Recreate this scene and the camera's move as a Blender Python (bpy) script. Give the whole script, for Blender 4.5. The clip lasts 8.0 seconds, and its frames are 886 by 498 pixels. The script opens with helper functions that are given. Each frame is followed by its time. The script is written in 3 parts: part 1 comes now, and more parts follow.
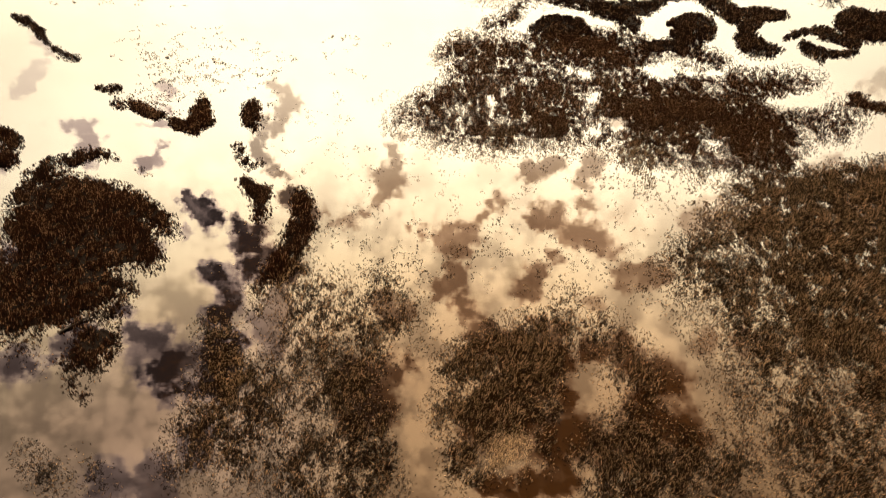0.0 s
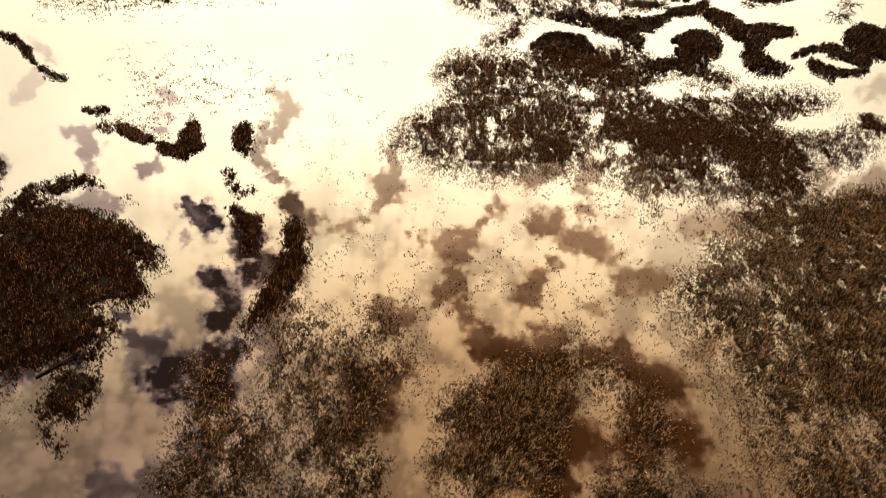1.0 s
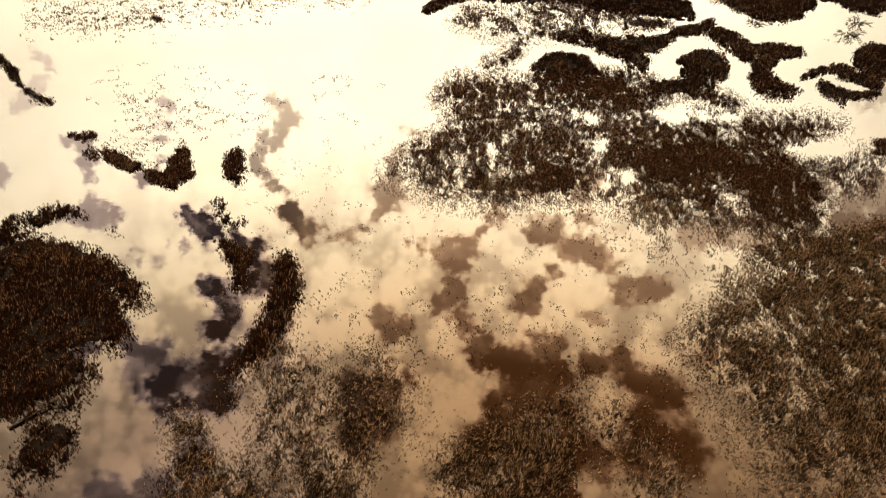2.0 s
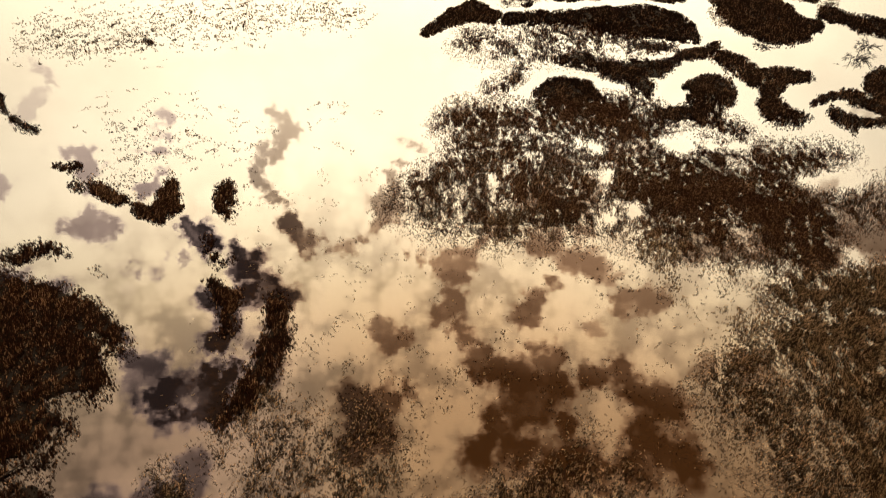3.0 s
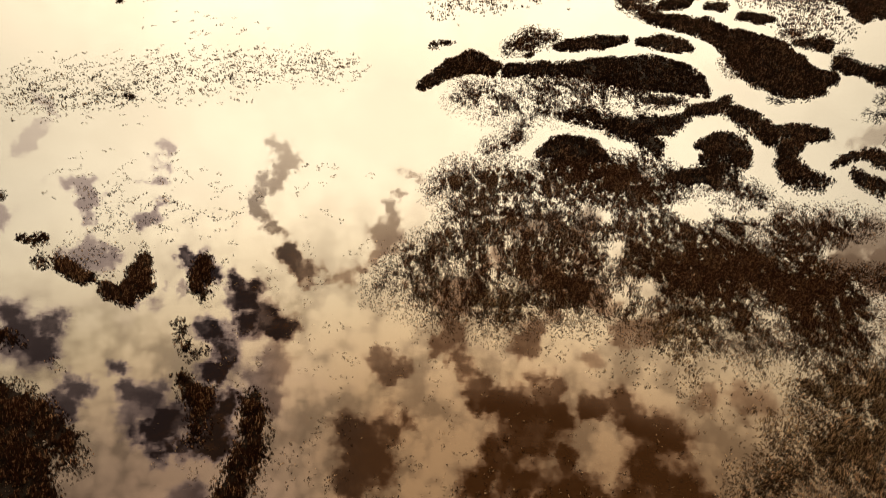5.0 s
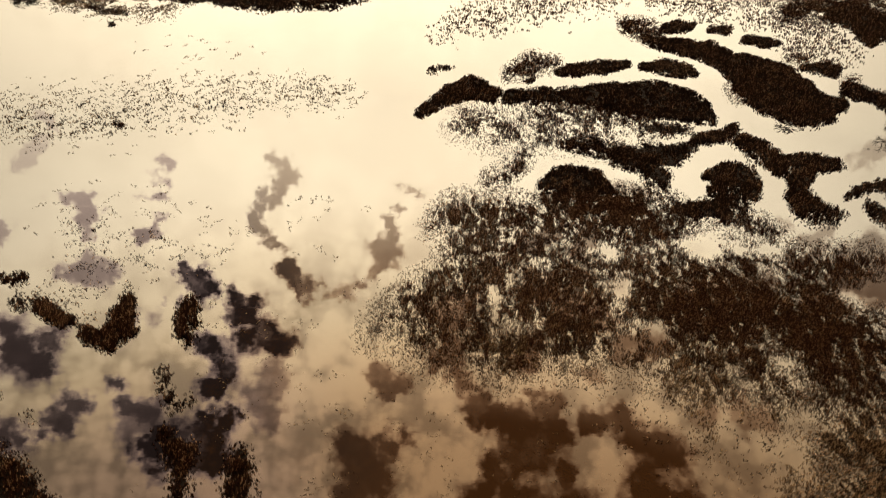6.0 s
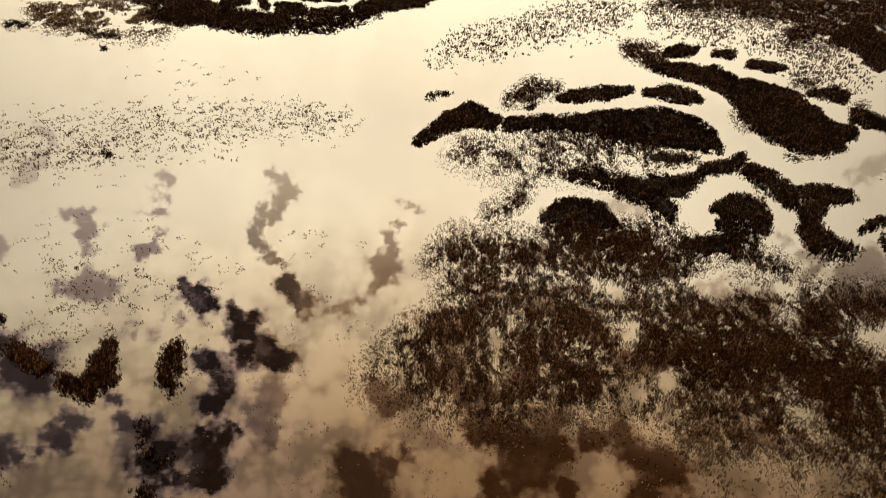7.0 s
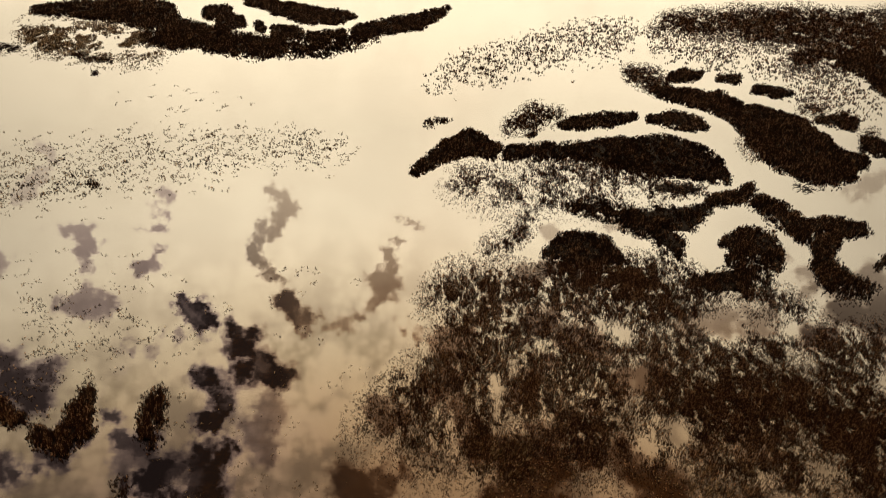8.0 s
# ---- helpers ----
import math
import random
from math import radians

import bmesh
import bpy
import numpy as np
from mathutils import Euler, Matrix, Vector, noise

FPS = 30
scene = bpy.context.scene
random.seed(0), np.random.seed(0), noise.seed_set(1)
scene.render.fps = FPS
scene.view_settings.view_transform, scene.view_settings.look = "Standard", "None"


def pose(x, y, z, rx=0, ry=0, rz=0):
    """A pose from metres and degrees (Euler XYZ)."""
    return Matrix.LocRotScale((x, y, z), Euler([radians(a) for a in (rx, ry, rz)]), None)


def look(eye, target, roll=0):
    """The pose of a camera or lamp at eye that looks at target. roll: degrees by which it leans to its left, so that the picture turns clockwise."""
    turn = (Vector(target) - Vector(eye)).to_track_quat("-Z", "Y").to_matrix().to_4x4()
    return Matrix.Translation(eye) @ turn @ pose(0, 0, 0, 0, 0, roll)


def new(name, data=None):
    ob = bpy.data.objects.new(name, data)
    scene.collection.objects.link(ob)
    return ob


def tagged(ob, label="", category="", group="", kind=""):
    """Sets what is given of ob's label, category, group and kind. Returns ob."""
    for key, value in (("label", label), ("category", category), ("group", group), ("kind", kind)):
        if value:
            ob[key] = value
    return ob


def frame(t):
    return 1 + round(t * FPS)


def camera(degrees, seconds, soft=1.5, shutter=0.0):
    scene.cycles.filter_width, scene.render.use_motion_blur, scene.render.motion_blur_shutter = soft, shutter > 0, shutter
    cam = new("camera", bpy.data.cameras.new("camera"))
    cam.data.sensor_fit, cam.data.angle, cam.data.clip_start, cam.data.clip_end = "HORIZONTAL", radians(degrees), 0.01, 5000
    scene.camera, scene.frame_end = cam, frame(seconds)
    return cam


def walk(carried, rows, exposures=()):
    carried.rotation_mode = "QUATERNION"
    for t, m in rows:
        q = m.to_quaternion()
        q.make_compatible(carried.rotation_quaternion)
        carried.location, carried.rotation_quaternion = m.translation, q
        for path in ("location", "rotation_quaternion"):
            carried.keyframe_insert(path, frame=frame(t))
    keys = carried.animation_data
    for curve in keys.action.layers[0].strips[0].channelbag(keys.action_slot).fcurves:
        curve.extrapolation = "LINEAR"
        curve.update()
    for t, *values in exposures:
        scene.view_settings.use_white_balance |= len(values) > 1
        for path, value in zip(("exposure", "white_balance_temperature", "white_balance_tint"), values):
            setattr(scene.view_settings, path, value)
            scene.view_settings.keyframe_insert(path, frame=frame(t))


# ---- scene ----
cam = camera(58.13, 8.0, soft=1.2)
# seconds, place in metres, heading, pitch and lean in degrees
PATH = [
    (0.0, 0.000, 0.000, 54.000, 0.000, -37.882, 1.128),
    (0.5, 0.052, 2.513, 53.980, -0.013, -37.681, 1.106),
    (1.0, 0.093, 4.991, 53.963, -0.028, -37.467, 1.107),
    (1.5, 0.093, 7.503, 53.930, -0.051, -37.197, 1.113),
    (3.0, 0.092, 15.150, 53.886, -0.104, -36.013, 1.115),
    (3.5, 0.140, 17.763, 53.926, -0.121, -35.521, 1.118),
    (4.0, 0.238, 20.275, 53.896, -0.101, -34.939, 1.118),
    (4.5, 0.279, 22.778, 53.882, -0.116, -34.387, 1.148),
    (6.0, 0.336, 30.514, 53.816, -0.185, -32.757, 1.147),
    (6.5, 0.360, 33.066, 53.814, -0.195, -32.193, 1.160),
    (7.0, 0.439, 35.643, 53.866, -0.194, -31.645, 1.144),
    (7.5, 0.503, 38.299, 53.796, -0.208, -31.049, 1.173),
    (8.0, 0.557, 40.839, 53.754, -0.225, -30.450, 1.182),
]
walk(cam, [(t, pose(x, y, z, 0, 0, yaw) @ pose(0, 0, 0, 90 + pitch) @ pose(0, 0, 0, 0, 0, lean)) for t, x, y, z, yaw, pitch, lean in PATH],
     [(0.0, -0.24), (2.0, -0.34), (4.0, -0.56), (6.0, -0.86), (8.0, -1.12)])
scene.view_settings.exposure = 0.0

# ---------------------------------------------------------------- sky and sun
SUN_AZ, SUN_EL = -6.0, 27.0
sun_way = Vector((math.sin(radians(SUN_AZ)) * math.cos(radians(SUN_EL)), math.cos(radians(SUN_AZ)) * math.cos(radians(SUN_EL)), math.sin(radians(SUN_EL))))


class Nodes:
    """Short hand for wiring a node tree."""

    def __init__(self, tree):
        self.tree = tree
        tree.nodes.clear()

    def add(self, kind, values=None, **settings):
        node = self.tree.nodes.new(kind)
        for key, value in settings.items():
            setattr(node, key, value)
        for key, value in (values or {}).items():
            self.feed(node.inputs[key], value)
        return node

    def feed(self, socket, value):
        if isinstance(value, bpy.types.NodeSocket):
            self.tree.links.new(value, socket)
        else:
            socket.default_value = value

    def math(self, operation, a, b=0.0, c=0.0):
        return self.add("ShaderNodeMath", {0: a, 1: b, 2: c}, operation=operation).outputs[0]

    def vec(self, operation, a, b=(0, 0, 0)):
        node = self.add("ShaderNodeVectorMath", {0: a, 1: b}, operation=operation)
        return node.outputs[1] if operation in ("DOT_PRODUCT", "DISTANCE", "LENGTH") else node.outputs[0]

    def noise(self, vector, scale, detail=4.0, rough=0.55, distort=0.0, colour=False):
        node = self.add("ShaderNodeTexNoise", {"Vector": vector, "Scale": scale, "Detail": detail, "Roughness": rough, "Distortion": distort})
        return node.outputs["Color" if colour else "Fac"]

    def span(self, value, a, b, c=0.0, d=1.0, smooth=True):
        return self.add("ShaderNodeMapRange", {"Value": value, "From Min": a, "From Max": b, "To Min": c, "To Max": d},
                        interpolation_type="SMOOTHSTEP" if smooth else "LINEAR").outputs["Result"]

    def mix(self, fac, a, b):
        return self.add("ShaderNodeMix", {0: fac, 6: a, 7: b}, data_type="RGBA").outputs[2]


world = bpy.data.worlds.new("marsh_sky")
scene.world = world
world.use_nodes = True
n = Nodes(world.node_tree)
way = n.vec("NORMALIZE", n.add("ShaderNodeTexCoord").outputs["Generated"])
xyz = n.add("ShaderNodeSeparateXYZ", {0: way})
azimuth = n.math("DEGREES", n.math("ARCTAN2", xyz.outputs[0], xyz.outputs[1]))
elevation = n.math("DEGREES", n.math("ARCSINE", xyz.outputs[2]))
# an even map of the sky in degrees round a point low ahead
MID = radians(38.0)
AHEAD, RISE = (0.0, math.cos(MID), math.sin(MID)), (0.0, -math.sin(MID), math.cos(MID))
reach = n.math("SQRT", n.math("DIVIDE", 2.0, n.math("MAXIMUM", n.math("ADD", n.vec("DOT_PRODUCT", way, AHEAD), 1.0), 0.05)))
reach = n.math("MULTIPLY", reach, 57.3)
flat = n.add("ShaderNodeCombineXYZ", {0: n.math("MULTIPLY", xyz.outputs[0], reach), 1: n.math("MULTIPLY", n.vec("DOT_PRODUCT", way, RISE), reach)}).outputs[0]


def on_map(az, el):
    """The same map for one direction."""
    v = Vector((math.sin(radians(az)) * math.cos(radians(el)), math.cos(radians(az)) * math.cos(radians(el)), math.sin(radians(el))))
    k = 57.3 * math.sqrt(2.0 / (1.0 + v.dot(Vector(AHEAD))))
    return (v.x * k, v.dot(Vector(RISE)) * k, 0.0)


# the torn edges of the cloud
torn = n.vec("SUBTRACT", n.noise(flat, 0.34, 2.0, 0.5, colour=True), (0.5, 0.5, 0.5))
torn = n.vec("MULTIPLY", torn, (2.2, 2.0, 0.0))
fray = n.vec("MULTIPLY", n.vec("SUBTRACT", n.noise(flat, 1.5, 8.0, 0.68, colour=True), (0.5, 0.5, 0.5)), (2.1, 1.7, 0.0))
place = n.vec("ADD", n.vec("ADD", flat, torn), fray)


def lumps(scale):
    """Rounded heads of cumulus, 1 on their tops."""
    soft = n.vec("ADD", flat, n.vec("ADD", n.vec("MULTIPLY", torn, (0.25, 0.25, 0.0)), n.vec("MULTIPLY", fray, (0.3, 0.3, 0.0))))
    cells = n.add("ShaderNodeTexVoronoi", {"Vector": soft, "Scale": scale, "Smoothness": 0.3}, feature="SMOOTH_F1", voronoi_dimensions="2D")
    return n.math("SUBTRACT", 1.0, cells.outputs["Distance"])


heads = n.math("ADD", n.math("MULTIPLY", lumps(0.24), 0.48), n.math("ADD", n.math("MULTIPLY", lumps(0.62), 0.32), n.math("MULTIPLY", lumps(1.6), 0.2)))
swell = n.math("MULTIPLY", n.math("SUBTRACT", heads, 0.66), 2.2)

holes = None


def gap(strength, *spots):
    """An opening in the cloud deck: round spots given by azimuth, elevation and radius in degrees."""
    global holes
    for az, el, r in spots:
        r = r * (0.6 if el < 31 else 0.94 if az < -12 else 1.0)
        d = n.vec("DISTANCE", place, on_map(az, el))
        h = n.span(n.math("ADD", d, swell), 0.45 * r, 1.28 * r + (0.3 if el < 31 else 0.22), strength, 0.0)
        holes = h if holes is None else n.math("MAXIMUM", holes, h)


gap(0.90, (9.7, 38.0, 0.6), (8.6, 39.3, 0.8), (7.7, 40.4, 0.9), (8.6, 40.9, 0.5))
gap(0.95, (9.6, 42.4, 0.7), (10.8, 42.9, 0.6), (10.3, 43.6, 0.6))
gap(1.00, (4.1, 44.8, 0.7), (5.8, 44.7, 0.9), (8.0, 45.0, 1.4), (10.4, 45.5, 1.4), (9.0, 47.2, 1.8), (6.2, 48.2, 1.2), (4.6, 50.2, 1.4), (8.8, 49.9, 1.8), (11.9, 44.6, 0.8), (15.0, 43.6, 0.7), (17.1, 43.4, 0.9), (12.6, 50.7, 1.6))
gap(1.00, (19.4, 44.2, 1.1), (21.2, 44.6, 1.6), (22.9, 45.0, 1.2), (20.9, 47.0, 1.8), (23.7, 47.2, 1.6), (25.7, 47.9, 1.4), (21.1, 49.3, 1.6), (15.4, 49.9, 1.8), (17.9, 50.3, 1.2))
gap(0.95, (1.7, 41.7, 0.7), (2.5, 42.7, 0.7), (3.4, 43.7, 0.8))
gap(0.85, (1.1, 39.7, 0.6), (0.6, 40.4, 0.5), (-0.5, 41.0, 0.4))
gap(0.80, (-2.1, 36.9, 0.5), (-0.0, 37.3, 0.7), (1.5, 37.5, 0.7), (0.9, 36.5, 0.5))
gap(0.75, (12.9, 36.2, 0.7), (14.4, 36.2, 0.7), (11.5, 36.6, 0.6))
gap(0.75, (16.8, 38.1, 0.6), (18.2, 37.9, 0.6), (19.7, 37.8, 0.5))
gap(0.55, (14.3, 40.5, 0.5), (26.9, 40.5, 0.9), (28.8, 40.4, 0.9), (25.2, 41.3, 0.7))
gap(0.85, (-5.6, 41.7, 0.6), (-4.3, 42.0, 0.7), (-4.8, 42.7, 0.6))
gap(0.90, (-9.1, 47.0, 1.2), (-7.4, 47.5, 1.5), (-5.0, 46.5, 1.1), (-3.3, 46.1, 0.7), (-8.1, 48.7, 1.5), (-9.4, 49.7, 1.1), (-6.6, 49.1, 1.1))
gap(1.00, (-17.7, 35.3, 0.7), (-16.4, 36.0, 0.8), (-17.2, 36.7, 1.1), (-15.8, 38.1, 1.1), (-14.4, 38.9, 0.9), (-17.3, 38.3, 1.1), (-19.4, 38.8, 1.1), (-20.2, 38.3, 0.8), (-19.6, 40.0, 1.0), (-20.5, 41.4, 0.7))
gap(0.95, (-12.5, 34.4, 0.5), (-12.1, 35.1, 0.7), (-13.2, 33.6, 0.4))
gap(1.00, (-21.1, 33.0, 0.3), (-20.8, 33.8, 0.5), (-19.8, 34.2, 0.6), (-20.1, 33.5, 0.3))
gap(0.50, (-23.6, 34.9, 0.3), (-22.3, 35.0, 0.3), (-25.5, 35.3, 0.4), (-24.4, 35.5, 0.3))
gap(1.00, (-27.0, 43.8, 0.8), (-25.7, 43.5, 0.9), (-25.3, 45.5, 1.0), (-26.3, 45.3, 0.9), (-23.7, 45.5, 1.1), (-22.0, 45.0, 1.2), (-20.6, 43.7, 1.1), (-22.0, 43.1, 0.9), (-19.4, 43.1, 0.7), (-21.8, 46.2, 1.0))
gap(0.75, (-27.2, 40.8, 0.7), (-28.5, 41.7, 0.7), (-26.7, 42.1, 0.7), (-25.8, 40.7, 0.6), (-25.5, 48.9, 1.0))
gap(0.70, (-29.4, 31.4, 0.3), (-28.6, 31.9, 0.5), (-27.5, 32.0, 0.4))
gap(0.80, (-13.8, 25.9, 0.4), (-13.0, 26.4, 0.6), (-12.4, 27.0, 0.4), (-13.2, 28.0, 0.6), (-14.3, 28.1, 0.4), (-13.3, 28.7, 0.6), (-14.7, 29.6, 0.4), (-15.4, 29.9, 0.4), (-15.1, 30.8, 0.4), (-14.3, 31.6, 0.5), (-13.7, 32.0, 0.4))
gap(0.80, (-2.6, 28.4, 0.3), (-2.1, 29.0, 0.3), (-3.3, 29.8, 0.3), (-4.2, 30.6, 0.4), (-4.0, 31.4, 0.4), (-4.8, 32.4, 0.7), (-5.5, 32.6, 0.5), (-5.0, 33.4, 0.7), (-5.8, 34.2, 0.5), (-6.8, 35.0, 0.3))
gap(0.65, (-8.1, 35.7, 0.5), (-8.8, 35.9, 0.3), (-5.1, 42.2, 0.6))
gap(0.80, (-21.3, 25.5, 0.5), (-22.1, 26.2, 0.6), (-21.5, 26.5, 0.5), (-22.0, 27.2, 0.4), (-22.2, 28.9, 0.3), (-22.8, 29.8, 0.6), (-23.5, 30.0, 0.4))
gap(0.80, (-28.0, 26.3, 0.5), (-28.5, 26.6, 0.4), (-27.4, 26.9, 0.5), (-26.8, 27.9, 0.5), (-27.6, 28.5, 0.5), (-27.8, 29.2, 0.6))
gap(0.65, (-29.0, 31.6, 0.7), (-27.7, 32.1, 0.6), (-28.2, 30.8, 0.4), (-28.2, 21.3, 0.6), (-27.9, 22.1, 0.6), (-33.1, 27.8, 0.6))
gap(0.95, (-34.7, 33.9, 1.2), (-34.5, 35.4, 1.4), (-32.3, 35.0, 0.8), (-33.1, 36.2, 0.9))
gap(0.90, (-36.4, 40.4, 0.8), (-37.6, 40.3, 1.0), (-35.1, 40.5, 0.7), (-33.3, 40.3, 0.7), (-31.8, 39.6, 0.7), (-28.0, 39.1, 0.6), (-27.8, 40.7, 0.8), (-26.8, 41.3, 0.9))
gap(0.60, (-15.5, 41.4, 1.2), (-17.2, 42.3, 1.2), (-16.4, 43.6, 0.8))
gap(0.75, (-34.0, 49.3, 1.5), (-30.2, 49.6, 1.1), (-31.4, 50.8, 1.2), (-34.7, 48.7, 0.9))
gap(0.80, (-37.5, 40.3, 0.7), (-38.7, 40.0, 0.8), (-36.1, 40.0, 0.5))
gap(1.00, (13.2, 48.1, 0.6), (13.1, 50.1, 0.8), (13.6, 52.0, 0.9), (13.7, 53.5, 1.0), (10.9, 54.2, 0.9), (8.3, 54.4, 0.8), (6.3, 54.2, 0.6))
gap(0.65, (21.6, 33.5, 0.7), (23.6, 32.9, 0.9), (25.7, 32.6, 1.0), (29.4, 27.9, 0.8), (28.3, 28.3, 0.7))
gap(0.85, (31.1, 28.8, 1.2), (32.7, 28.0, 1.4), (29.3, 29.1, 0.9))
gap(0.95, (31.8, 30.3, 1.4), (33.8, 30.5, 1.6), (33.7, 29.0, 1.2), (30.4, 31.9, 0.9))
gap(0.70, (30.4, 22.4, 0.7), (29.4, 22.8, 0.6), (31.3, 22.0, 0.6))
gap(0.60, (8.7, 28.6, 0.7), (9.4, 28.9, 0.6), (15.8, 28.2, 0.7), (14.4, 27.8, 0.5), (27.0, 27.4, 0.7), (28.8, 29.6, 0.7))
gap(0.50, (-28.4, 22.8, 0.6), (-29.3, 22.9, 0.4), (-30.1, 23.6, 0.3))
gap(0.85, (7.1, 32.1, 0.4), (9.1, 31.7, 0.5), (12.0, 31.8, 0.7), (11.7, 33.0, 0.7), (11.7, 34.2, 0.6))
gap(0.90, (8.6, 35.0, 0.7), (9.9, 35.0, 0.7), (12.2, 36.0, 0.6), (13.8, 36.3, 0.6))
gap(0.85, (4.3, 34.5, 0.6), (3.5, 35.3, 0.5), (2.3, 36.5, 0.6), (1.3, 37.2, 0.7), (-3.0, 36.5, 0.5))
# thin veils drift across the openings
holes = n.math("MULTIPLY", holes, n.span(n.noise(place, 0.5, 4.0, 0.55), 0.5, 0.72, 1.0, 0.86))
# small loose wisps away from the large openings
wisp = n.span(n.noise(flat, 0.11, 6.0, 0.6), 0.60, 0.78, 0.0, 0.22)
holes = n.math("MAXIMUM", holes, wisp)
# thin haze over the openings ahead
holes = n.math("MULTIPLY", holes, n.math("MAXIMUM", n.math("MAXIMUM", n.span(azimuth, -15.0, -8.0, 1.0, 0.86), n.span(azimuth, 18.0, 24.0)), n.span(elevation, 39.0, 45.0)))
# low in the sky the openings are seen edgewise and close up
holes = n.math("MULTIPLY", holes, n.span(elevation, 21.0, 34.0, 0.5, 1.0))
puffs = n.noise(n.vec("ADD", flat, n.vec("MULTIPLY", torn, (0.35, 0.35, 0.0))), 0.15, 5.0, 0.55)
mottle = n.noise(n.vec("ADD", flat, fray), 0.8, 5.0, 0.6)
puffs = n.math("ADD", n.math("MULTIPLY", puffs, 0.5), n.math("ADD", n.math("MULTIPLY", heads, 0.32), n.math("MULTIPLY", mottle, 0.18)))
sky = n.add("ShaderNodeTexSky", sky_type="NISHITA", sun_disc=False, sun_elevation=radians(SUN_EL), sun_rotation=radians(SUN_AZ), altitude=50.0, dust_density=1.5)
blue = n.add("ShaderNodeMix", {0: 1.0, 6: sky.outputs[0], 7: (0.0115, 0.0075, 0.0108, 1)}, data_type="RGBA", blend_type="MULTIPLY").outputs[2]
# thin cloud glows round the sun behind it, and thins towards the horizon
toward = n.vec("DOT_PRODUCT", way, tuple(sun_way))
lobe = n.span(toward, math.cos(radians(60)), math.cos(radians(14)), 0.0, 1.0)
height_light = n.math("ADD", n.math("ADD", 8.6, n.span(elevation, 13.0, 22.0, 0.0, 6.2, False)), n.span(elevation, 22.0, 31.0, 0.0, 14.4, False))
height_light = n.math("MULTIPLY", height_light, n.span(elevation, 39.0, 48.0, 1.0, 0.68))
glow = n.math("ADD", 0.3, n.math("MULTIPLY", lobe, height_light))
# the deck thickens to both sides of the sun
glow = n.math("MULTIPLY", glow, n.math("MULTIPLY", n.math("MAXIMUM", n.span(azimuth, -36.0, -13.0, 0.66, 1.0), n.span(elevation, 43.0, 49.0)), n.span(azimuth, 12.0, 34.0, 1.0, 0.78)))
shading = n.span(puffs, 0.44, 0.60, 0.0, 1.0)
depth = n.span(elevation, 27.0, 42.0, 0.06, 0.6)
body_light = n.math("MULTIPLY", glow, n.math("ADD", n.math("MULTIPLY", n.math("SUBTRACT", shading, 1.0), depth), 1.08))
low = n.mix(n.span(elevation, 26.0, 42.0), (1.0, 0.83, 0.57, 1), (1.0, 0.735, 0.41, 1))
high = n.mix(n.span(azimuth, -20.0, -6.0), (1.0, 0.625, 0.375, 1), (1.0, 0.60, 0.295, 1))
cloud_colour = n.mix(n.span(elevation, 35.0, 48.0), low, high)
cloud_colour = n.mix(n.math("MULTIPLY", n.math("SUBTRACT", 1.0, shading), n.math("MULTIPLY", depth, 0.5)), cloud_colour, (1.0, 0.67, 0.40, 1))
# torn thin edges of the openings let less and warmer light through
edge = n.mix(n.span(azimuth, -20.0, -12.0), (1.0, 0.66, 0.59, 1), (1.0, 0.50, 0.25, 1))
cloud_colour = n.mix(n.math("MULTIPLY", holes, n.math("MAXIMUM", n.span(elevation, 30.0, 37.0, 0.45, 0.9), n.span(azimuth, -16.0, -20.0, 0.0, 0.9))), cloud_colour, edge)
cloud = n.vec("SCALE", cloud_colour)
n.feed(cloud.node.inputs["Scale"], body_light)
deck = n.mix(holes, cloud, blue)
n.add("ShaderNodeOutputWorld", {0: n.add("ShaderNodeBackground", {0: deck, 1: 1.0}).outputs[0]})

# sunlight, spread wide by the cloud in front of the sun
lamp = bpy.data.lights.new("sun", "SUN")
lamp.energy, lamp.angle, lamp.color = 0.6, radians(130), (1.0, 0.86, 0.66)
sun = new("sun", lamp)
sun.matrix_world = look(sun_way * 200, (0, 0, 0))


# ---------------------------------------------------------------- materials
def material(name):
    m = bpy.data.materials.new(name)
    m.use_nodes = True
    return m, Nodes(m.node_tree)


def where(k):
    return k.add("ShaderNodeNewGeometry").outputs["Position"]


def finish(k, shader):
    k.add("ShaderNodeOutputMaterial", {0: shader})


def water_material():
    m, k = material("peat_brown_water")
    p = where(k)
    axis = k.add("ShaderNodeSeparateXYZ", {0: p})
    wander = k.math("MULTIPLY", k.math("SUBTRACT", k.noise(p, 0.05, 4.0), 0.5), 16.0)
    east = k.math("ADD", axis.outputs[0], wander)
    north = k.math("ADD", axis.outputs[1], wander)
    # deep lanes: the western channel, and the meanders in the north-east
    deep = k.math("MAXIMUM", k.span(east, -26.0, -20.0, 1.0, 0.0), k.math("MULTIPLY", k.span(north, 106.0, 118.0), k.span(east, 6.0, 14.0)))
    shoal = k.math("SUBTRACT", 1.0, deep)
    silt = k.noise(p, 0.9, 6.0, 0.65)
    colour = k.mix(k.span(east, -12.0, 0.0), (0.0052, 0.0026, 0.0012, 1), (0.018, 0.0075, 0.0009, 1))
    colour = k.mix(deep, colour, (0.0042, 0.0028, 0.0036, 1))
    colour = k.mix(k.math("MULTIPLY", shoal, k.span(silt, 0.45, 0.75, 0.0, 0.5)), colour, (0.021, 0.0098, 0.0025, 1))
    stretched = k.vec("MULTIPLY", p, (1.0, 2.2, 1.0))
    calm = k.span(k.noise(p, 0.06, 3.0), 0.5, 0.75)
